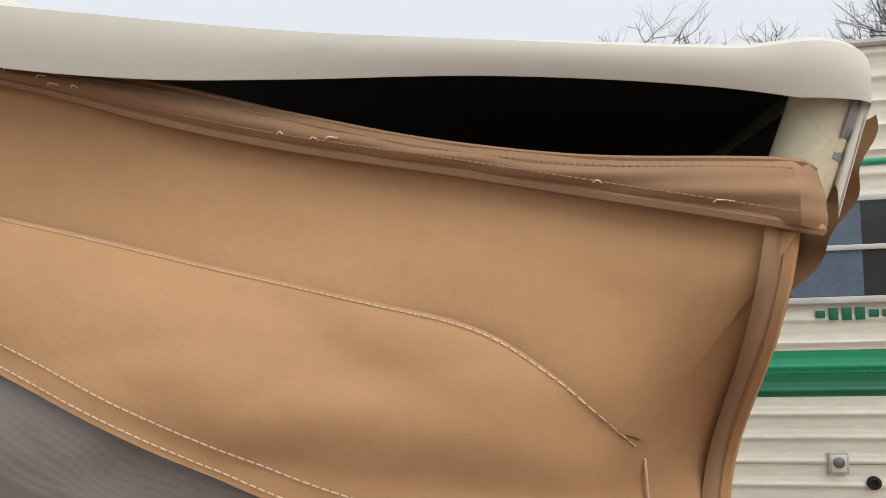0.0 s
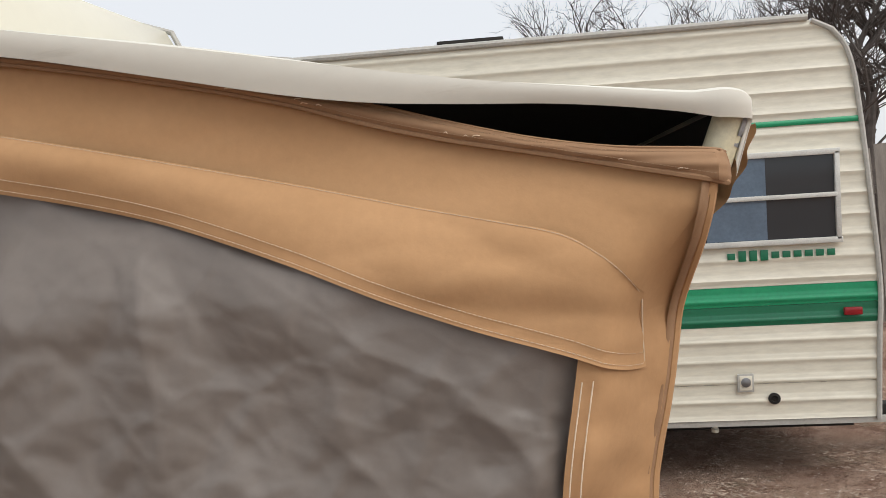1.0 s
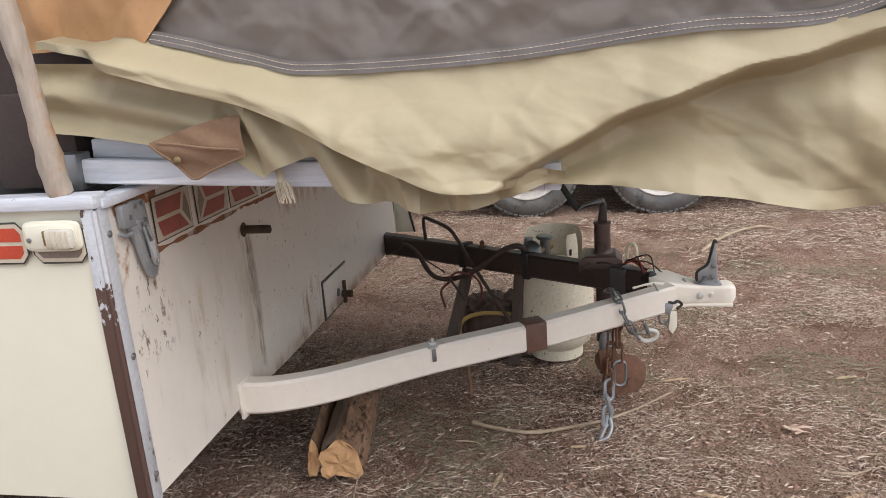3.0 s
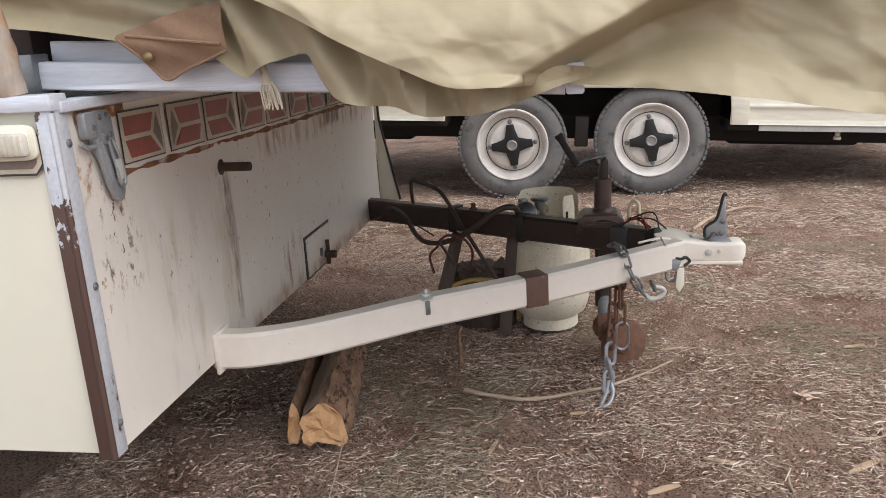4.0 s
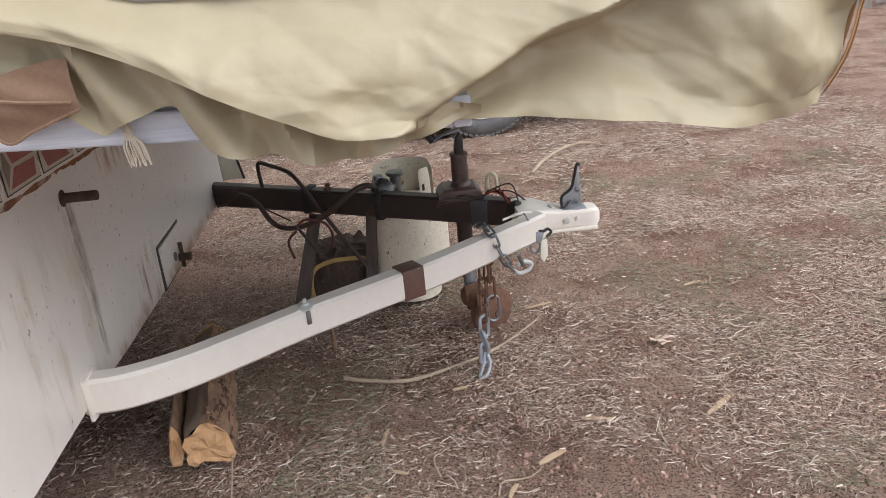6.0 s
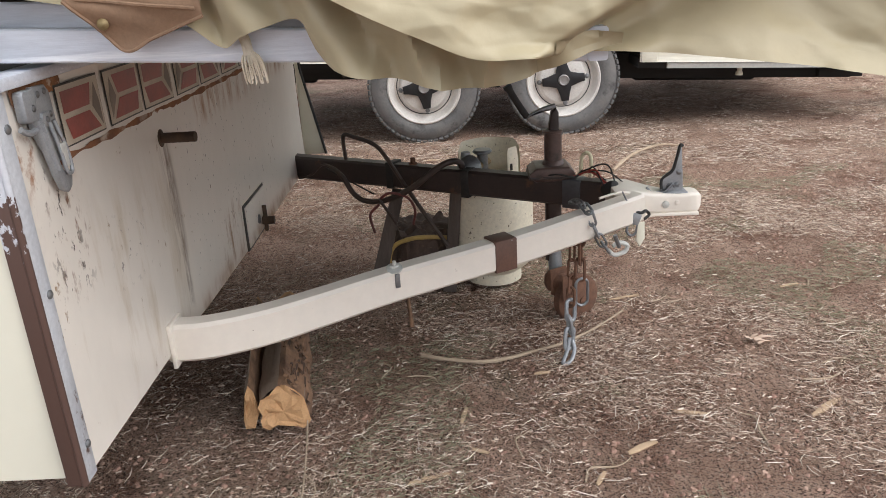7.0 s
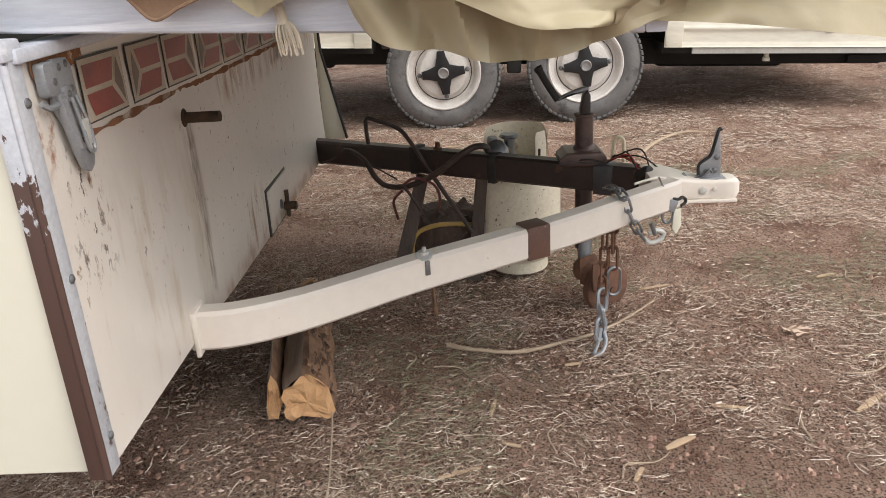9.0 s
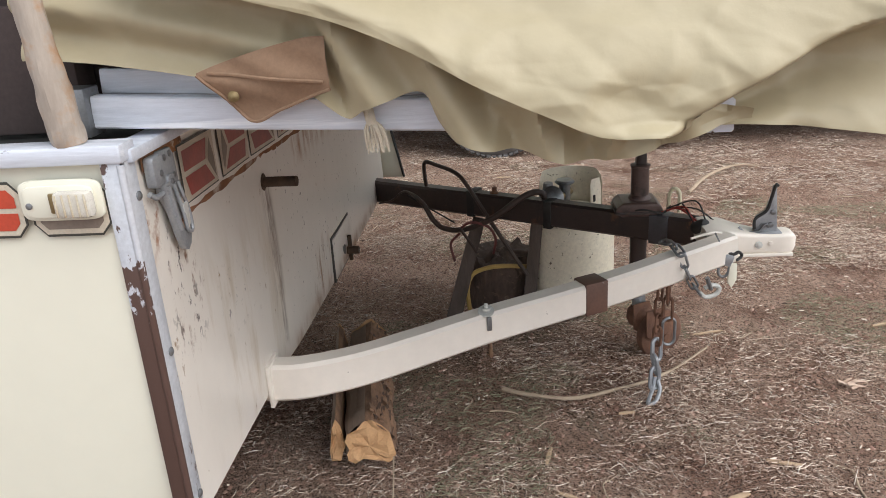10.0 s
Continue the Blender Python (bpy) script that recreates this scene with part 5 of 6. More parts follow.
part("far_end", box((L, DEPTH / 2, (FLOOR + TOP) / 2), (0.03, DEPTH, TOP - FLOOR)), SIDING, van)
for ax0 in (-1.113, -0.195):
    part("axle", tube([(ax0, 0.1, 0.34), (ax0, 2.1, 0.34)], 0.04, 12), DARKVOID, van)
# Added unseen blocks that deepen the shade below the floor.
part("shade_block", box((0.85, 1.15, 0.36), (0.9, 1.1, 0.2), bevel=0.03), DARKVOID, van)
part("shade_block", box((-2.6, 1.15, 0.36), (1.4, 1.2, 0.2), bevel=0.03), DARKVOID, van)
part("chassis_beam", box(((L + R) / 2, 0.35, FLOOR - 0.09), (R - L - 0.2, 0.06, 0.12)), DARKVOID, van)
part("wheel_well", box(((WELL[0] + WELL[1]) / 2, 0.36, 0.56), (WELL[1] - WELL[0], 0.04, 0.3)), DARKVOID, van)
for x0 in (WELL[0], WELL[1]):
    s = 1 if x0 > 0 else -1
    part("fender_edge", prism([(0, 0), (s * 0.10, 0), (s * 0.10, 0.26), (-s * 0.03, 0.26)][::s], 0.02, pose(x0 + s * 0.01, 0.0, FLOOR, 90, 0, 0), bevel=0.004), SIDING, van)
part("skirt_panel", box((1.25, 0.012, FLOOR - 0.02), (1.55, 0.02, 0.04)), GREYSHELL, van)
part("drain_pipe", tube([(0.985, 0.1, 0.46), (0.985, 0.1, 0.385)], 0.016, 12), SIDING, van, "short white drain pipe")
part("drain_cap", lathe([(0.024, 0), (0.024, 0.02), (0.018, 0.024)], pose(0.985, 0.1, 0.372), 12), SIDING, van)
part("step_bracket", box((1.75, 0.3, 0.36), (0.3, 0.05, 0.05)), DARKVOID, van)


def window(x0, x1, z0, z1, bars, rail):
    w = part("window", box(((x0 + x1) / 2, -0.02, (z0 + z1) / 2), (x1 - x0 - 0.02, 0.004, z1 - z0 - 0.02)), GLASS, van, "dark window pane in aluminium frame")
    for c, s in ((((x0 + x1) / 2, -0.026, z1), (x1 - x0 + 0.04, 0.03, 0.035)), (((x0 + x1) / 2, -0.026, z0), (x1 - x0 + 0.04, 0.03, 0.035)),
                 ((x0, -0.026, (z0 + z1) / 2), (0.03, 0.03, z1 - z0)), ((x1, -0.026, (z0 + z1) / 2), (0.03, 0.03, z1 - z0)), (((x0 + x1) / 2, -0.03, rail), (x1 - x0, 0.024, 0.028))):
        part("frame_bar", box(c, s, bevel=0.004), FRAMEALU, w)
    for x in bars:
        part("mullion", box((x, -0.03, (z0 + z1) / 2), (0.035, 0.03, z1 - z0), bevel=0.004), FRAMEALU, w)
    # The bluish reflection on the glass, painted as a sheet over the pane.
    part("reflection_sheet", sheet(lambda u, v: Vector((0.96 + u * 0.36, -0.0235, z0 + 0.02 + v * (z1 - z0 - 0.04))), 1, 1), PANEREFLECTION, w, "blue-grey sheet painting the reflection on the glass")
    return w


PANEREFLECTION = surface("blue_grey_reflection", (0.12, 0.17, 0.23), (0.1, 0.14, 0.19), 0.15, scale=4)
window(0.32, 1.735, 1.575, 2.11, (0.9,), 1.85)
for zc in (1.70, 1.78):
    part("louvre", box((0.6, -0.034, zc), (0.56, 0.012, 0.018), Euler((radians(30), 0, 0)).to_matrix(), bevel=0.003), FRAMEALU, van, "narrow louvre bar of the side window")
# maker's script as plain green bars
for i in range(10):
    x = 1.076 + i * 0.0655
    part("script_bar", box((x + 0.026, -0.014, 1.50), (0.047, 0.006, 0.04 + (0.026 if i in (1, 2, 3) else 0.0)), bevel=0.002), DARKGREEN, van)
outlet = part("outlet_cover", box((1.155, -0.016, 0.71), (0.10, 0.016, 0.115), bevel=0.004), GREYSHELL, van, "weathered outlet cover")
part("outlet_flap", lathe([(0.03, 0), (0.03, 0.008), (0.012, 0.014)], pose(1.155, -0.024, 0.715, 90, 0, 0), 16), STEEL, outlet)
part("outlet_plate", box((1.155, -0.0245, 0.71), (0.075, 0.004, 0.09), bevel=0.001), SIDING, outlet)
port = part("cable_port", lathe([(0.036, 0), (0.036, 0.012), (0.02, 0.016), (0.018, 0.006)], pose(1.325, -0.008, 0.605, 90, 0, 0), 20), DARKVOID, van)
part("tail_lamp", box((1.80, -0.03, 1.134), (0.105, 0.03, 0.048), bevel=0.006), REDLAMP, van, "red side lamp")
part("roof_vent", box((-0.45, 0.5, TOP + 0.09), (0.45, 0.4, 0.05), bevel=0.01), DARKVOID, van)


def road_wheel(x):
    m = pose(x, 0.02, 0.368 + 0.0507 * x, 90, 0, 0)
    w = part("wheel", lathe([(0.24, -0.2), (0.33, -0.2), (0.365, -0.17), (0.372, -0.1), (0.365, -0.03), (0.335, 0.0), (0.29, 0.012), (0.25, 0.0), (0.235, -0.02)], m, 64, closed=False), TYRE, van, "dusty black tyre")
    rim = part("rim", lathe([(0.243, -0.06), (0.246, -0.002), (0.238, 0.006), (0.226, 0.0), (0.215, -0.035), (0.2, -0.05), (0.17, -0.048), (0.15, -0.02), (0.11, -0.012), (0.06, -0.012), (0.01, -0.012)], m, 56), RIM, w, "white rim with rust specks")
    ring = part("rim_groove", lathe([(0.186, -0.047), (0.183, -0.044), (0.18, -0.047)], m, 56, closed=False), HUB, rim)
    star = []
    for i in range(4):
        c = radians(90 * i + 8)
        star += [(r * math.cos(c + d), r * math.sin(c + d)) for d, r in ((-0.5, 0.083), (-0.3, 0.105), (-0.19, 0.135), (-0.17, 0.142), (0.17, 0.142), (0.19, 0.135), (0.3, 0.105), (0.5, 0.083), (0.785, 0.068))]
    part("hub_star", prism(star, 0.022, m @ pose(0, 0, -0.011), bevel=0.005), HUB, rim, "black four-pointed hub")
    part("hub_cap", lathe([(0.036, 0), (0.036, 0.022), (0.03, 0.028), (0.024, 0.024), (0.006, 0.025)], m, 24), HUBCAP, rim)
    for i in range(60):
        part("tread_block", box((0, 0, 0), (0.018, 0.03, 0.05), bevel=0.003), TYRE, w).matrix_basis = m @ pose(0, 0, 0, 0, 0, 6 * i) @ pose(0.354, 0, -0.03, 0, 38, 0)
    for i in range(4):
        a = radians(90 * i + 8)
        part("wheel_nut", lathe([(0.016, 0), (0.016, 0.012), (0.006, 0.016)], m @ pose(0.157 * math.cos(a), 0.157 * math.sin(a), -0.028), 8), STEEL, rim)


road_wheel(-1.113)
road_wheel(-0.195)
part("spring_hanger", box((-0.65, 0.1, 0.4), (0.09, 0.06, 0.2), bevel=0.01), DARKVOID, van)

# ---------------------------------------------------------------- loose things on the ground
def timber(name, m, outline, length, label):
    t = thing(name, m, label, "firewood", "split logs", local=True)
    bm = bmesh.new()
    rings = []
    for k in range(31):
        yy = length * k / 30
        rings.append([bm.verts.new((x * (1 + 0.16 * noise.noise(Vector((x * 35, yy * 9, z * 20)))), yy + (0.02 * noise.noise(Vector((x * 40, 3, z * 40))) if k in (0, 30) else 0), z * (1 + 0.15 * noise.noise(Vector((z * 20 + 5, yy * 11, x * 20)))))) for x, z in outline])
    q = len(outline)
    for a, b in zip(rings, rings[1:]):
        for i in range(q):
            bm.faces.new((a[i], a[(i + 1) % q], b[(i + 1) % q], b[i]))
    bmesh.ops.recalc_face_normals(bm, faces=bm.faces)
    for f in bm.faces:
        f.material_index = 0 if f.calc_center_median().x > -0.004 and f.normal.z > 0.05 else 1
    part("body", bm, [BARK, SAWNFACE], t, "rough bark and sawn grey-brown face", smooth=False)
    for k, s in ((0, -1), (30, 1)):
        cap = bmesh.new()
        c = cap.verts.new((sum(x for x, z in outline) / q, length * k / 30 + s * 0.004, sum(z for x, z in outline) / q))
        cx, cz = c.co.x, c.co.z
        rings = [[cap.verts.new((cx + (x - cx) * f, length * k / 30 + s * (0.004 + 0.016 * noise.noise(Vector((x * f * 45, z * f * 45, k + 3 * f)))), cz + (z - cz) * f)) for x, z in outline] for f in (0.4, 0.75, 1.02)]
        for i in range(q):
            cap.faces.new((c, rings[0][i], rings[0][(i + 1) % q]))
            for a, e in zip(rings, rings[1:]):
                cap.faces.new((a[i], e[i], e[(i + 1) % q], a[(i + 1) % q]))
        bmesh.ops.recalc_face_normals(cap, faces=cap.faces)
        part("cut_end", cap, CUTWOOD, t, "pale split wood end", smooth=False)
    return t


main_log = timber("split_log", pose(-1.42, 1.14, 0.004, 0, 0, 9), [(-0.062, 0.014), (-0.045, 0.002), (-0.022, 0.016), (0.01, 0.012), (0.03, 0.002), (0.044, -0.004), (0.06, 0.008), (0.066, 0.022), (0.06, 0.06), (0.055, 0.092), (0.034, 0.114), (0.01, 0.138), (-0.008, 0.134), (-0.034, 0.112), (-0.058, 0.096), (-0.066, 0.078), (-0.057, 0.052), (-0.065, 0.034)], 0.62, "split log with rough bark and orange cut end")
rng = random.Random(17)
flakes = bmesh.new()
for k in range(150):
    f = rng.random()
    fx, fz = 0.006 + 0.055 * f, 0.137 - 0.05 * f - 0.06 * max(f - 0.8, 0) * 4
    size = (rng.uniform(0.005, 0.014), rng.uniform(0.015, 0.055), rng.uniform(0.003, 0.009))
    turn = Euler((radians(rng.uniform(-14, 14)), radians(42 + rng.uniform(-20, 20)), radians(rng.uniform(-18, 18)))).to_matrix()
    first = len(flakes.faces)
    box((fx, rng.uniform(0.02, 0.6), fz), size, turn, bm=flakes)
    flakes.faces.ensure_lookup_table()
    for face in flakes.faces[first:]:
        face.material_index = rng.choice((0, 0, 1))
tagged(part("bark_flakes", flakes, [BARK, DARKBARK], main_log, "flaking orange-brown bark", smooth=False), kind="stuff")
timber("split_log", pose(-1.515, 1.16, 0.0, 0, 0, 10), [(-0.022, 0.0), (0.004, 0.002), (0.014, 0.03), (0.022, 0.052), (0.018, 0.068), (0.012, 0.11), (0.0, 0.13), (-0.012, 0.1), (-0.018, 0.06), (-0.024, 0.03)], 0.6, "thin split log slab with pale wood face")

stick = lone("long_stick", tube([(-1.06, 1.50, 0.012), (-0.98, 1.462, 0.014), (-0.85, 1.44, 0.012), (-0.7, 1.49, 0.014), (-0.6, 1.53, 0.02), (-0.5, 1.61, 0.02), (-0.38, 1.74, 0.016)], lambda u: 0.0075 - 0.004 * u, 8, n=36, rough=0.3), TWIG, "long thin peeled stick lying on soil", "stick")
# pole leaning on the rim
pole = lone("wooden_pole", tube([(-1.652, 0.43, 1.072), (-1.656, 0.425, 1.13), (-1.664, 0.42, 1.27), (-1.668, 0.41, 1.37), (-1.69, 0.40, 1.6), (-1.74, 0.38, 2.1)], lambda u: 0.023 + 0.003 * math.sin(u * 9 + 1), 14, n=60, rough=0.2), POLEWOOD, "weathered wooden pole propped on rim rail", "pole")

# ---------------------------------------------------------------- chains, cables and stand by the tongue
def chain_link(m, length, width, r):
    """One oval link, its long way along local z."""
    pts = []
    for i in range(24):
        a = 2 * math.pi * i / 24
        pts.append(m @ Vector((width / 2 * math.cos(a), 0, (length / 2 - width / 2) * (1 if math.sin(a) > 0 else -1) + width / 2 * math.sin(a))))
    bm = bmesh.new()
    rings = []
    for i in range(24):
        d = (pts[(i + 1) % 24] - pts[i - 1]).normalized()
        n1 = (m.to_3x3() @ Vector((0, 1, 0))).normalized()
        n2 = d.cross(n1)
        rings.append([bm.verts.new(pts[i] + (n1 * math.cos(b) + n2 * math.sin(b)) * r) for b in [k * math.pi / 3 for k in range(6)]])
    for i in range(24):
        for k in range(6):
            bm.faces.new((rings[i][k], rings[i][(k + 1) % 6], rings[(i + 1) % 24][(k + 1) % 6], rings[(i + 1) % 24][k]))
    bmesh.ops.recalc_face_normals(bm, faces=bm.faces)
    return bm


def chain(name, pts, count, length, width, r, mtl, label):
    c = thing(name, pts[-1], label, "chain")
    line = smooth_line(pts, count)
    for i in range(count):
        a, b = line[i], line[i + 1]
        q = (b - a).to_track_quat("Z", "Y").to_matrix().to_4x4()
        part("link", chain_link(Matrix.Translation((a + b) / 2) @ q @ pose(0, 0, 0, 0, 0, 20 + 90 * (i % 2)), length, width, r), mtl, c)
    return c


long_chain = chain("safety_chain", [(-0.588, 1.50, 0.42), (-0.59, 1.495, 0.33), (-0.594, 1.485, 0.24), (-0.598, 1.475, 0.18)], 5, 0.06, 0.026, 0.0042, RUST, "rusty safety chain with grey hook")
for k, (hx, hy, hz, ang) in enumerate(((-0.598, 1.472, 0.155, 8), (-0.602, 1.46, 0.112, -6), (-0.606, 1.445, 0.075, 12))):
    part("steel_link", chain_link(pose(hx, hy, hz, -10, ang, 25 + 80 * (k % 2)), 0.068, 0.03, 0.0062), GALV, long_chain, "grey zinc link")
part("hook", tube([(-0.604, 1.45, 0.075), (-0.612, 1.435, 0.045), (-0.626, 1.415, 0.02), (-0.63, 1.405, 0.013), (-0.618, 1.403, 0.012), (-0.602, 1.415, 0.022), (-0.592, 1.432, 0.045), (-0.597, 1.445, 0.068)], 0.0062, 8, n=32), GALV, long_chain, "bluish grey steel hook")
short_chain = chain("safety_chain", [(-0.566, 1.50, 0.42), (-0.566, 1.495, 0.33), (-0.566, 1.49, 0.255)], 3, 0.072, 0.026, 0.005, RUST, "short rusty chain with quick link")
part("quick_link", chain_link(pose(-0.562, 1.487, 0.208, 0, 0, 10), 0.088, 0.038, 0.0046), STEEL, short_chain, "bright steel quick link")
loop_chain = chain("safety_chain", [(-0.60, 1.44, 0.512), (-0.583, 1.40, 0.518), (-0.568, 1.36, 0.51), (-0.552, 1.355, 0.46), (-0.53, 1.362, 0.415), (-0.51, 1.37, 0.385)], 7, 0.045, 0.021, 0.0036, STEEL, "loop of chain over the cream beam")
part("end_hook", tube([(-0.51, 1.37, 0.385), (-0.49, 1.375, 0.368), (-0.46, 1.385, 0.372), (-0.452, 1.388, 0.39), (-0.475, 1.38, 0.402), (-0.495, 1.374, 0.395)], 0.0065, 8, n=24), FRAMEALU, loop_chain, "pale zinc hook")
part("hook_pin", tube([(-0.478, 1.372, 0.392), (-0.492, 1.365, 0.43)], 0.006, 8), STEEL, loop_chain)
lock = thing("coupler_lock", (-0.415, 1.455, 0.39), "small grey padlock with pale tag on coupler", "padlock")
part("lock_body", box((-0.418, 1.452, 0.447), (0.03, 0.022, 0.034), Euler((0, radians(20), 0)).to_matrix(), bevel=0.004), GALV, lock)
part("shackle", tube([(-0.436, 1.452, 0.435), (-0.44, 1.45, 0.41), (-0.43, 1.45, 0.396), (-0.415, 1.45, 0.402), (-0.408, 1.452, 0.43)], 0.004, 8, n=16), STEEL, lock)
part("safety_clip", tube([(-0.425, 1.45, 0.47), (-0.40, 1.452, 0.462), (-0.385, 1.46, 0.465), (-0.372, 1.47, 0.45), (-0.388, 1.46, 0.44)], 0.0045, 8, n=20), BLACK, lock)
part("lead", tube([(-0.46, 1.43, 0.535), (-0.44, 1.44, 0.495), (-0.425, 1.448, 0.47)], 0.0025, 6, n=12), STEEL, lock)
part("tag", prism([(-0.008, 0.05), (0.012, 0.05), (0.014, 0.0), (0.0, -0.025), (-0.013, -0.005)], 0.008, pose(-0.402, 1.455, 0.385, 90, 0, 10), bevel=0.002), CREAM, lock, "pale chipped tag")

# cables along the dark beam
wiring = thing("brake_cable", (-1.2, 2.0, 0.42), "brown cable bundle looping under the dark beam", "cable")
part("main_lead", tube([(-1.53, 2.27, 0.40), (-1.47, 2.20, 0.43), (-1.42, 2.16, 0.475), (-1.38, 2.11, 0.48), (-1.335, 2.06, 0.455), (-1.30, 2.04, 0.40), (-1.26, 2.02, 0.372), (-1.19, 1.99, 0.375), (-1.12, 1.975, 0.40)], lambda u: 0.004 + 0.0055 * step(0.3, 0.5, u), 10, n=46, rough=0.15), BROWNCABLE, wiring)
part("upper_lead", tube([(-1.12, 1.975, 0.40), (-1.06, 1.95, 0.44), (-0.99, 1.94, 0.495), (-0.94, 1.95, 0.515), (-0.905, 1.96, 0.505), (-0.90, 1.98, 0.46)], 0.011, 10, n=30), BROWNCABLE, wiring)
part("thin_wire", tube([(-1.40, 2.13, 0.47), (-1.31, 2.05, 0.44), (-1.22, 2.0, 0.40)], 0.003, 6, n=16), BLACK, wiring)
for pts in ([(-1.20, 1.97, 0.37), (-1.235, 1.97, 0.33), (-1.225, 1.98, 0.26)], [(-1.20, 1.97, 0.385), (-1.16, 1.965, 0.41), (-1.10, 1.97, 0.39), (-1.075, 1.98, 0.34), (-1.085, 1.99, 0.28)]):
    part("red_lead", tube(pts, 0.005, 8, n=20), REDCABLE, wiring)
part("drop_wire", tube([(-1.20, 1.965, 0.39), (-1.17, 1.97, 0.34), (-1.145, 1.98, 0.29)], 0.006, 6, n=12), BROWNCABLE, wiring)
rod = lone("rusty_rod", tube([(-1.335, 2.21, 0.48), (-1.338, 2.205, 0.54), (-1.33, 2.19, 0.578), (-1.29, 2.16, 0.574), (-1.21, 2.08, 0.56), (-1.165, 2.04, 0.515), (-1.10, 2.0, 0.415), (-1.03, 1.985, 0.30), (-0.965, 1.97, 0.20)], 0.0075, 8, n=40), BROWNCABLE, "thin bent brown cable arching over dark beam", "cable")
for i, (x, yy) in enumerate(((-1.15, 2.112), (-0.88, 1.948))):
    lone("black_tape", box((x, yy, BZ), (0.03, BW + 0.008, 0.098), Matrix.Rotation(radians(-31.2), 3, "Z"), 0.003), BLACK, "black tape wrapped round dark beam", "tape", "beam tape")
part("beam_bolt", lathe([(0.016, 0), (0.016, 0.004), (0.009, 0.005), (0.009, 0.022), (0.003, 0.024)], pose(-1.075, 2.065, BZ + 0.045), 10), RUST, tongue)
# loose wires at the jack head
jack_wires = thing("jack_wires", (-0.5, 1.72, 0.5), "tangle of red and black wires at jack", "wires")
rng = random.Random(11)
for k in range(7):
    a = Vector((-0.53 + rng.uniform(-0.03, 0.03), 1.73, 0.505 + rng.uniform(-0.01, 0.02)))
    e = Vector((-0.45 + rng.uniform(-0.03, 0.05), 1.62 + rng.uniform(-0.05, 0.02), 0.492 + rng.uniform(0, 0.015)))
    mid = (a + e) / 2 + Vector((rng.uniform(-0.03, 0.03), rng.uniform(-0.03, 0.03), rng.uniform(0.01, 0.05)))
    part("wire", tube([a, mid, e], 0.0025, 6, n=14), REDWIRE if k % 2 else BLACK, jack_wires)
part("plug", lathe([(0.018, 0), (0.02, 0.03), (0.016, 0.045), (0.006, 0.05)], pose(-0.475, 1.60, 0.49, 60, 0, 40), 14), BLACK, jack_wires)
part("hoop", tube([(-0.525, 1.745, 0.51), (-0.522, 1.74, 0.56), (-0.508, 1.735, 0.575), (-0.495, 1.73, 0.56), (-0.495, 1.728, 0.50)], 0.006, 8, n=20), PVC, jack_wires)
# coil of wire on the jack plate edge
part("plate_wire", tube([(-0.64, 1.74, 0.505), (-0.60, 1.715, 0.515), (-0.55, 1.71, 0.505), (-0.52, 1.735, 0.52)], 0.003, 6, n=16), BLACK, jack_wires)

# stand with a log round below the dark beam, and a yellow hose over it
stand = thing("trestle_stand", (-1.08, 2.1, 0.0), "rough wooden and steel stand below dark beam", "stand")
LOGBARK = worn(surface("rough_log_bark", (0.11, 0.075, 0.058), (0.05, 0.034, 0.027), 0.95, scale=30, bump=1.0, bump_scale=60, stretch=(1, 1, 0.4)), (0.2, 0.14, 0.1), 22, 0.58, 0.68)
part("splayed_leg", prism([(-0.028, -0.2), (0.028, -0.2), (0.022, 0.21), (-0.022, 0.21)], 0.022, pose(-1.19, 2.045, 0.20, 90, 0, 0) @ pose(0, 0, 0, 0, 0, -16), bevel=0.003), DARKTIMBER, stand)
part("upright_leg", prism([(-0.024, -0.21), (0.024, -0.21), (0.02, 0.19), (-0.02, 0.19)], 0.03, pose(-0.945, 2.03, 0.21, 90, 0, 0) @ pose(0, 0, 0, 0, 0, -6), bevel=0.003), DARKTIMBER, stand)
stump = bmesh.new()
lathe([(0.02, 0.0), (0.128, 0.0), (0.137, 0.02), (0.134, 0.05), (0.132, 0.08), (0.135, 0.11), (0.133, 0.14), (0.138, 0.17), (0.136, 0.195), (0.122, 0.208), (0.09, 0.21), (0.05, 0.213), (0.02, 0.211)], pose(-1.06, 2.19, 0.0) @ pose(0, 0, 0, 4, 3, 0), 72, bm=stump)
for v in stump.verts:
    d = Vector((v.co.x + 1.06, v.co.y - 2.19, 0))
    a = math.atan2(d.y, d.x)
    v.co += d * (0.10 * noise.noise(Vector((a * 7, v.co.z * 6, 2))) + 0.07 * abs(noise.noise(Vector((a * 18, v.co.z * 14, 5))))) + Vector((0, 0, 0.03 * noise.noise(Vector((v.co.x * 30, v.co.y * 30, 1))) if v.co.z > 0.18 else 0))
round_log = lone("log_round", stump, LOGBARK, "dark bark-covered log round standing on soil", "log")
hose = lone("yellow_hose", tube([(-1.185, 2.06, 0.03), (-1.188, 2.045, 0.12), (-1.165, 2.03, 0.185), (-1.1, 2.02, 0.215), (-1.03, 2.02, 0.218), (-0.96, 2.035, 0.205), (-0.925, 2.07, 0.17), (-0.92, 2.1, 0.03)], 0.0085, 10, n=50), YELLOW, "bent yellow hose looped over stand", "hose")
stub = lone("thin_stake", tube([(-1.10, 1.735, 0.0), (-1.105, 1.73, 0.10), (-1.095, 1.735, 0.14)], lambda u: 0.008 - 0.004 * u, 8, n=8, rough=0.3), BARK, "thin dead stem standing in soil", "stem")

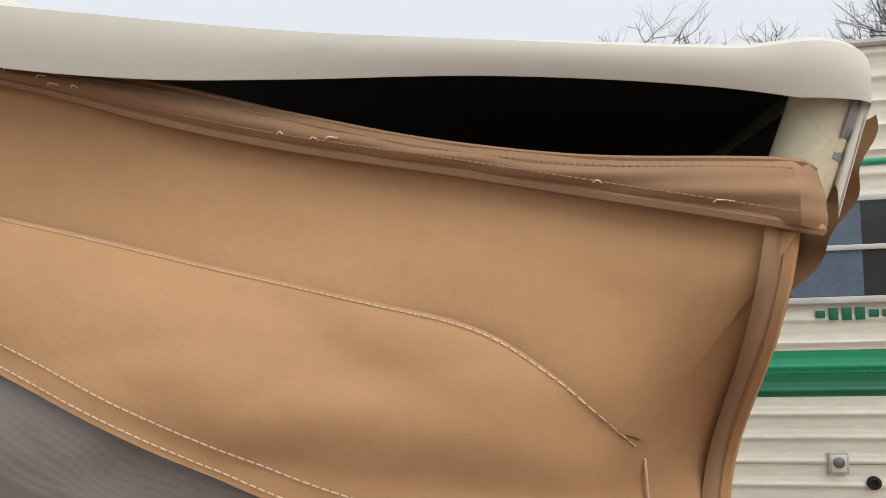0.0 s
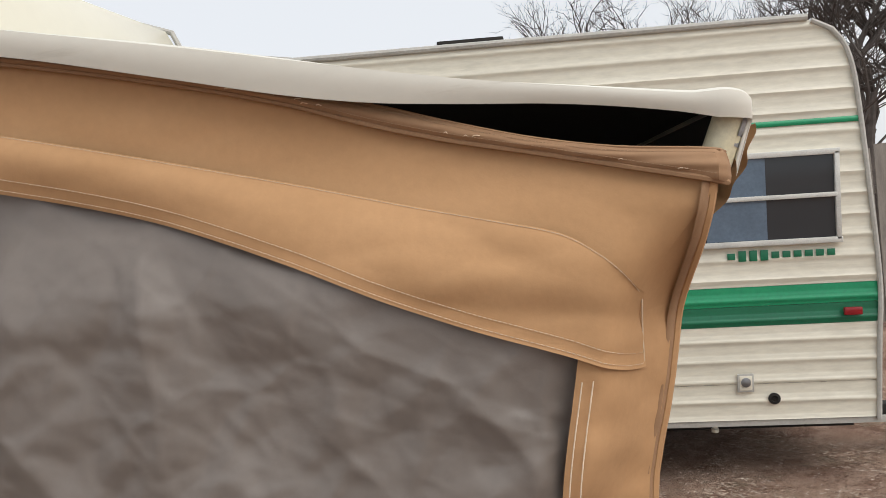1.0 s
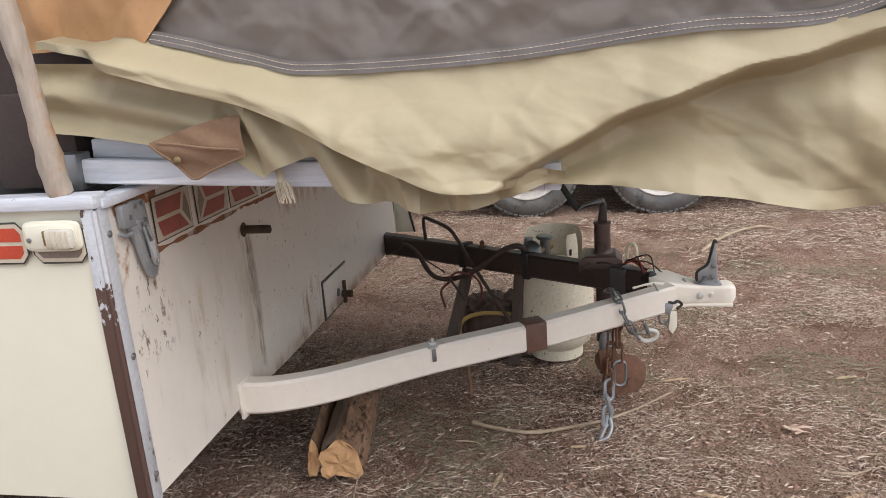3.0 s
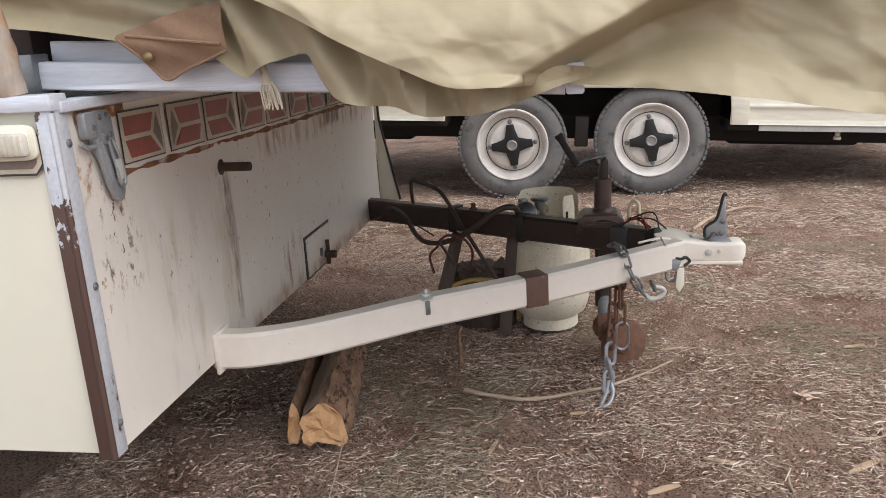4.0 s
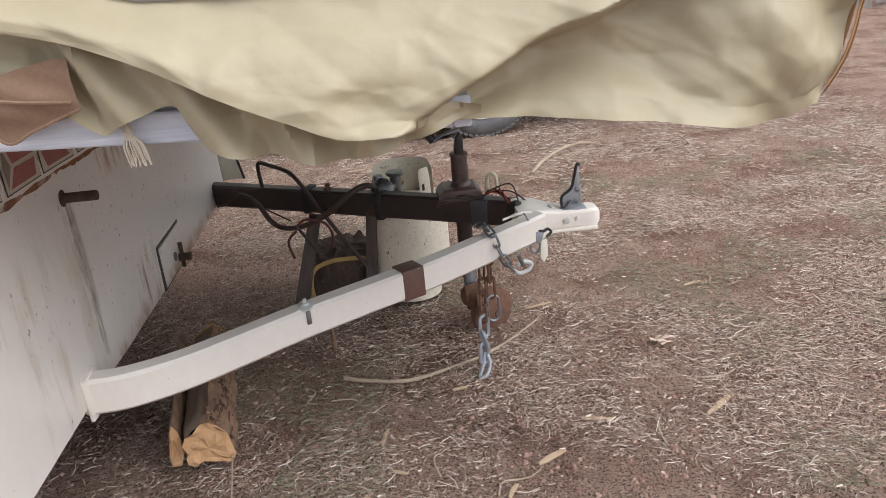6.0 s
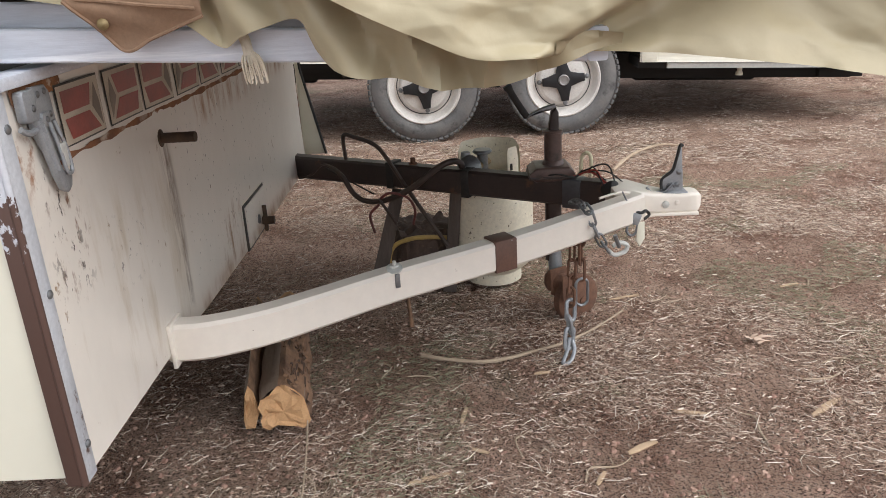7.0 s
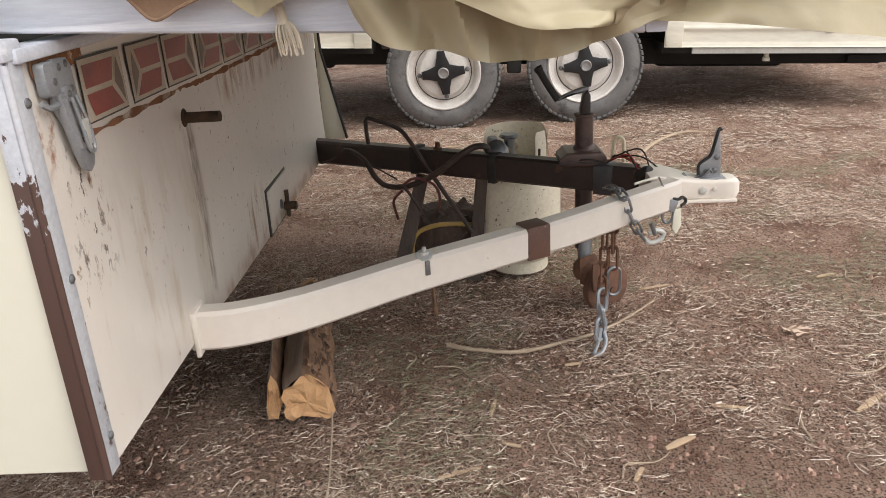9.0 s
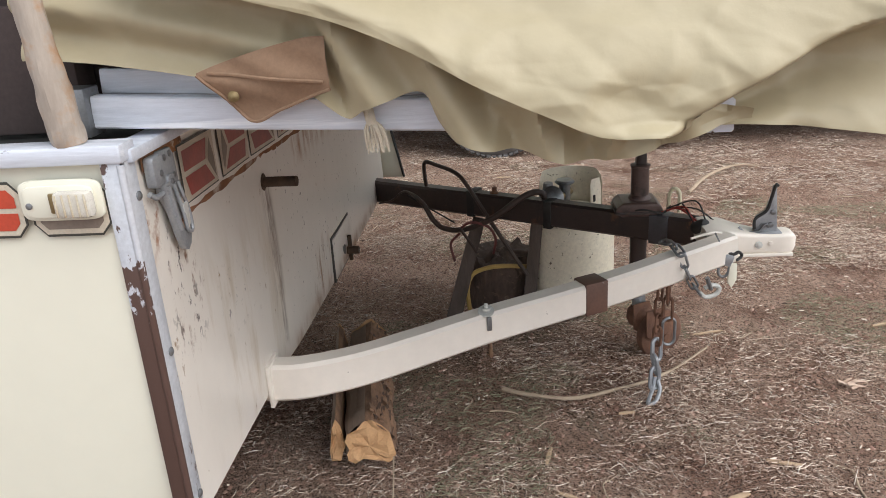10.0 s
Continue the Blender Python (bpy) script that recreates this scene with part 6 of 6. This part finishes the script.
# ---------------------------------------------------------------- litter
def pick_stuff(name, count, area, size, wide, label, mtl, seed, lift=0.003, curl=0.25, keep=None):
    """Many thin bent slivers lying on the soil, joined in one mesh."""
    rng = random.Random(seed)
    verts, faces = [], []
    made = 0
    while made < count:
        x, y = rng.uniform(*area[0]), rng.uniform(*area[1])
        if keep and not keep(x, y, rng):
            continue
        made += 1
        l, a = rng.uniform(*size), rng.uniform(0, math.pi * 2)
        w = rng.uniform(*wide)
        bend = rng.uniform(-curl, curl)
        base = len(verts)
        z0 = ground_height(x, y) + lift + rng.random() ** 2 * 0.013
        tip = rng.uniform(-0.12, 0.2) * l
        for s in (-0.5, 0.0, 0.5):
            px, py = math.cos(a) * l * s, math.sin(a) * l * s
            off = bend * l * (0.25 - s * s)
            cx, cy = x + px - math.sin(a) * off, y + py + math.cos(a) * off
            zz = max(z0 + tip * s, ground_height(cx, cy) + 0.001)
            ww = w * (1.0 if s == 0 else 0.7)
            verts += [(cx - math.sin(a) * ww, cy + math.cos(a) * ww, zz), (cx, cy, zz + ww * 1.3), (cx + math.sin(a) * ww, cy - math.cos(a) * ww, zz)]
        for k in (0, 3):
            for q in range(2):
                faces.append((base + k + q, base + k + q + 1, base + k + q + 4, base + k + q + 3))
    me = bpy.data.meshes.new(name)
    me.from_pydata(verts, [], faces)
    me.materials.append(mtl)
    return tagged(new(name, me), label, "litter", "", "stuff")


def litter_material(name, tones, rough=0.9):
    m = bpy.data.materials.new(name)
    m.use_nodes = True
    n, l = nodes_of(m)
    g = n.new("ShaderNodeNewGeometry")
    r = n.new("ShaderNodeValToRGB")
    while len(r.color_ramp.elements) < len(tones):
        r.color_ramp.elements.new(0.5)
    for i, t in enumerate(tones):
        r.color_ramp.elements[i].position, r.color_ramp.elements[i].color = i / (len(tones) - 1), (*t, 1)
    l.new(g.outputs["Random Per Island"], r.inputs[0])
    l.new(r.outputs[0], n["Principled BSDF"].inputs["Base Color"])
    n["Principled BSDF"].inputs["Roughness"].default_value = rough
    return m


NEEDLES = litter_material("needle_tones", [(0.06, 0.037, 0.027), (0.2, 0.13, 0.098), (0.36, 0.25, 0.19), (0.53, 0.39, 0.3), (0.7, 0.55, 0.43), (0.92, 0.81, 0.68)])
PALE = litter_material("pale_straw_tones", [(0.4, 0.31, 0.24), (0.68, 0.57, 0.46), (0.85, 0.76, 0.66)])
GREENISH = litter_material("dry_grass_tones", [(0.2, 0.18, 0.11), (0.26, 0.25, 0.16), (0.34, 0.3, 0.21)])
CLODS = litter_material("clod_tones", [(0.2, 0.115, 0.085), (0.34, 0.2, 0.15), (0.46, 0.31, 0.235)])


def patchy(x, y, rng):
    p = noise.noise(Vector((x * 1.7, y * 1.7, 3.0))) + 0.5 * noise.noise(Vector((x * 5, y * 5, 7.0)))
    shade = -1.9 < x < -1.1 and 0.9 < y < 2.6
    return rng.random() < (0.4 + 1.4 * p) * (0.4 if shade else 1.0)


pick_stuff("needle_litter", 110000, ((-2.2, 1.7), (0.35, 3.0)), (0.005, 0.026), (0.0004, 0.001), "carpet of dry needles and straw on soil", NEEDLES, 3, keep=patchy, curl=0.8)
pick_stuff("needle_litter", 36000, ((-2.6, 3.2), (2.7, 6.5)), (0.01, 0.045), (0.0006, 0.0013), "carpet of dry needles and straw on soil", NEEDLES, 4, keep=patchy, curl=0.6)
pick_stuff("pale_straw", 7500, ((-2.0, 2.2), (0.4, 4.6)), (0.012, 0.07), (0.0006, 0.0014), "scattered pale straw stems on soil", PALE, 5, keep=patchy, curl=0.6)
pick_stuff("dry_grass", 14000, ((-1.6, 1.6), (0.3, 3.4)), (0.012, 0.035), (0.0006, 0.0012), "sparse grey-green grass scraps on soil", GREENISH, 6,
           keep=lambda x, y, rng: noise.noise(Vector((x * 2.3, y * 2.3, 12.0))) > 0.15)
pick_stuff("bark_scraps", 3200, ((-2.0, 2.4), (0.4, 5.0)), (0.005, 0.02), (0.001, 0.0032), "small pale bark and wood scraps on soil", PALE, 9, curl=0.1)

clod_v, clod_f = [], []
rng = random.Random(21)
for k in range(22000):
    x, y, r = rng.uniform(-2.1, 1.9), rng.uniform(0.4, 3.6), 0.0015 + 0.008 * rng.random() ** 4
    base = len(clod_v)
    z0 = ground_height(x, y)
    clod_v += [(x + r * rng.uniform(0.7, 1.3) * math.cos(q * 1.257), y + r * rng.uniform(0.7, 1.3) * math.sin(q * 1.257), z0) for q in range(5)]
    clod_v += [(x + 0.6 * r * rng.uniform(0.6, 1.3) * math.cos(q * 1.257 + 0.4), y + 0.6 * r * math.sin(q * 1.257 + 0.4), z0 + r * rng.uniform(0.5, 0.9)) for q in range(5)]
    clod_f += [(base + q, base + (q + 1) % 5, base + 5 + (q + 1) % 5, base + 5 + q) for q in range(5)] + [tuple(base + 5 + q for q in range(5))]
clods = bpy.data.meshes.new("soil_clods")
clods.from_pydata(clod_v, [], clod_f)
clods.materials.append(CLODS)
tagged(new("soil_clods", clods), "small brown clods of soil", "soil", "", "stuff")

# single twigs, chips and a leaf
twig_kinds = []
rng = random.Random(33)
for k in range(6):
    l = 0.07 + 0.028 * k
    pts = [(s * l, 0.12 * l * math.sin(s * 5 + k) + rng.uniform(-0.01, 0.01), 0.004 + rng.uniform(0, 0.006)) for s in (-0.5, -0.2, 0.1, 0.3, 0.5)]
    bm = tube(pts, lambda u: (0.0018 + 0.0003 * k) * (1.1 - 0.6 * u), 7, n=18, rough=0.25)
    if k % 2:
        tube([pts[2], (pts[2][0] + 0.12 * l, pts[2][1] + 0.16 * l, 0.008)], 0.0014, 6, bm=bm)
    twig_kinds.append(lone("twig", bm, TWIG, "pale dry twig lying on soil", "twig", "fallen twigs"))
twig_places = [(-1.26, 1.23, 60), (-1.03, 0.89, 20), (-0.79, 1.02, 80), (-0.6, 0.9, 45), (-0.2, 1.05, 110), (0.12, 1.3, 30)]
for ob, (x, y, a) in zip(twig_kinds, twig_places):
    ob.matrix_basis = pose(x, y, ground_height(x, y), 0, 0, a)
for k in range(46):
    x, y = rng.uniform(-1.7, 2.2), rng.choice((rng.uniform(0.6, 2.2), rng.uniform(1.5, 5.2)))
    if -1.75 < x < -1.2 and 1.0 < y < 1.9:
        continue
    copy_thing(twig_kinds[k % 6], pose(x, y, ground_height(x, y), 0, 0, rng.uniform(0, 360)))
far_stick = lone("forked_stick", tube([(-0.05, 3.52, 0.012), (0.08, 3.75, 0.02), (0.2, 3.88, 0.03), (0.33, 3.98, 0.03), (0.46, 4.0, 0.015)], lambda u: 0.011 - 0.006 * u, 8, n=24, rough=0.25), TWIG, "long bent dry stick lying on soil", "stick")
grass_stem = lone("dry_straw", tube([(-1.352, 1.10, 0.05), (-1.343, 1.02, 0.035), (-1.335, 0.92, 0.012), (-1.33, 0.83, 0.006), (-1.34, 0.72, 0.006)], 0.0022, 6, n=20), TWIG, "long dry grass stem beside split logs", "stem")
side_stem = lone("dry_straw", tube([(-1.335, 0.92, 0.012), (-1.31, 0.89, 0.012), (-1.30, 0.85, 0.006), (-1.325, 0.80, 0.006)], 0.0018, 6, n=12), TWIG, "short bent dry grass stem", "stem")


def chip(x, y, a, l, w, mtl=CHIPWOOD, label="fresh pale wood chip lying on soil"):
    bm = prism([(-l / 2, -w * 0.3), (-l * 0.2, -w / 2), (l / 2, -w * 0.35), (l * 0.46, w * 0.3), (0.0, w / 2), (-l * 0.45, w * 0.2)], 0.006, pose(0, 0, 0.002, 4, 3, 0), bevel=0.0015)
    ob = lone("wood_chip", bm, mtl, label, "wood chip", "wood chips")
    ob.matrix_basis = pose(x, y, ground_height(x, y), 0, 0, a)


for args in ((-0.938, 1.163, 78, 0.085, 0.014), (-0.495, 0.98, 32, 0.10, 0.02), (0.03, 1.12, 38, 0.16, 0.02), (-1.03, 0.892, 22, 0.11, 0.012), (-0.70, 1.36, 12, 0.05, 0.012), (-0.33, 1.12, 160, 0.09, 0.016), (-0.9, 0.99, 150, 0.05, 0.012), (-0.62, 0.86, 60, 0.06, 0.014), (0.25, 1.9, 20, 0.08, 0.014), (-0.35, 1.86, 20, 0.12, 0.012), (-1.05, 4.0, 10, 0.09, 0.02)):
    chip(*args)
leaf = bmesh.new()
rng = random.Random(6)
for k in range(9):
    a = rng.uniform(-0.5, 0.7)
    d = Vector((math.cos(a), math.sin(a), 0))
    n1 = Vector((-d.y, d.x, 0))
    o = Vector((rng.uniform(-0.03, 0.0), rng.uniform(-0.022, 0.022), rng.uniform(0.004, 0.014)))
    l, w = rng.uniform(0.03, 0.075), rng.uniform(0.005, 0.013)
    rows_v = [[leaf.verts.new(o + d * l * q + n1 * w * e * (1 - 0.6 * q) + Vector((0, 0, 0.012 * math.sin(q * 3 + k) * 0.7 + 0.004 * abs(e)))) for e in (-1, 0, 1)] for q in (0, 0.35, 0.7, 1.0)]
    for ra, rb in zip(rows_v, rows_v[1:]):
        for q in range(2):
            leaf.faces.new((ra[q], ra[q + 1], rb[q + 1], rb[q]))
leaf_ob = lone("dry_leaf", leaf, LEAFPALE, "crumpled pale tan dry leaf on soil", "leaf", smooth=False)
leaf_ob.matrix_basis = pose(-0.022, 1.48, 0.002)

# ---------------------------------------------------------------- distance: fence, trees, shed
fence = thing("plank_fence", (6.3, 9.5, 0.0), "weathered grey plank fence behind trailer", "fence")
rng = random.Random(8)
for k in range(26):
    x = 3.7 + k * 0.16
    part("plank", box((x, 9.0 + 0.02 * (k % 2), 1.05 + rng.uniform(-0.05, 0.05)), (0.145, 0.025, 2.1 + rng.uniform(-0.1, 0.1)), Matrix.Rotation(radians(rng.uniform(-1.5, 1.5)), 3, "Y")), FENCE, fence)
for z in (0.6, 1.6):
    part("rail", box((5.8, 9.05, z), (4.4, 0.05, 0.09)), FENCE, fence)


def bare_tree(x, y, h, seed, label):
    t = thing("bare_tree", (x, y, 0.0), label, "tree", "bare trees")
    rng = random.Random(seed)
    trunk, crown = bmesh.new(), bmesh.new()
    lean = Vector((rng.uniform(-0.15, 0.15), rng.uniform(-0.1, 0.1), 1)).normalized()
    tube([(x, y, -0.1), Vector((x, y, 0)) + lean * h * 0.3, Vector((x, y, 0)) + lean * h * 0.55 + Vector((0.1, 0, 0))], lambda u: h * 0.022 * (1 - 0.45 * u), 8, bm=trunk, n=10)

    def grow(p, d, l, r, depth):
        q = p + d * l
        mid = (p + q) / 2 + Vector((rng.uniform(-1, 1), rng.uniform(-1, 1), rng.uniform(-1, 1))) * l * 0.08
        tube([p, mid, q], lambda u: r * (1 - 0.45 * u), 5 if depth < 2 else 3, bm=crown, caps=False)
        if depth >= 5:
            return
        for k in range(3 if depth < 4 else 2):
            turn = Vector((rng.uniform(-1, 1), rng.uniform(-1, 1), rng.uniform(-0.35, 0.9))).normalized()
            start = p + (q - p) * rng.uniform(0.45, 1.0)
            grow(start, (d * 0.75 + turn * 0.8).normalized(), l * rng.uniform(0.58, 0.8), r * 0.55, depth + 1)
    for k in range(6):
        f = rng.uniform(0.25, 0.55)
        a = rng.uniform(0, 6.28)
        grow(Vector((x, y, 0)) + lean * h * f, (Vector((math.cos(a) * 0.7, math.sin(a) * 0.7, 1.0))).normalized(), h * 0.22, h * 0.0085, 0)
    part("trunk", trunk, TREEBARK, t)
    part("crown", crown, TREEBARK, t)


for args in ((1.6, 17.5, 7.4, 1), (3.4, 17.0, 7.6, 2), (5.6, 16.0, 7.2, 7), (6.3, 14.5, 7.4, 3), (7.4, 15.5, 8.0, 4), (8.6, 17.0, 7.6, 5), (5.5, 13.2, 5.6, 6)):
    bare_tree(*args, "leafless brown tree with fine bare twigs")
shed = thing("distant_shed", (-5.0, 14.5, 0.0), "pale shed roof seen far behind the tent", "shed")
part("wall", box((-5.0, 15.0, 2.4), (2.4, 2.0, 4.8)), GREYSHELL, shed)
part("roof", prism([(-1.4, 0), (1.5, 0), (1.1, 0.22), (0.3, 0.38), (-0.6, 0.34), (-1.2, 0.2)], 2.4, pose(-5.0, 16.2, 4.8, 90, 0, 0), bevel=0.02), GREYSHELL, shed)
kerb_block = lone("rubber_block", box((2.35, 4.9, 0.22), (0.16, 0.3, 0.12), bevel=0.02), BLACK, "black rubber block on trailer bumper", "block")
bumper = lone("trailer_bumper", box((2.15, 4.95, 0.28), (0.5, 0.1, 0.09), bevel=0.01), DARKVOID, "dark steel bumper bar of travel trailer", "bumper")
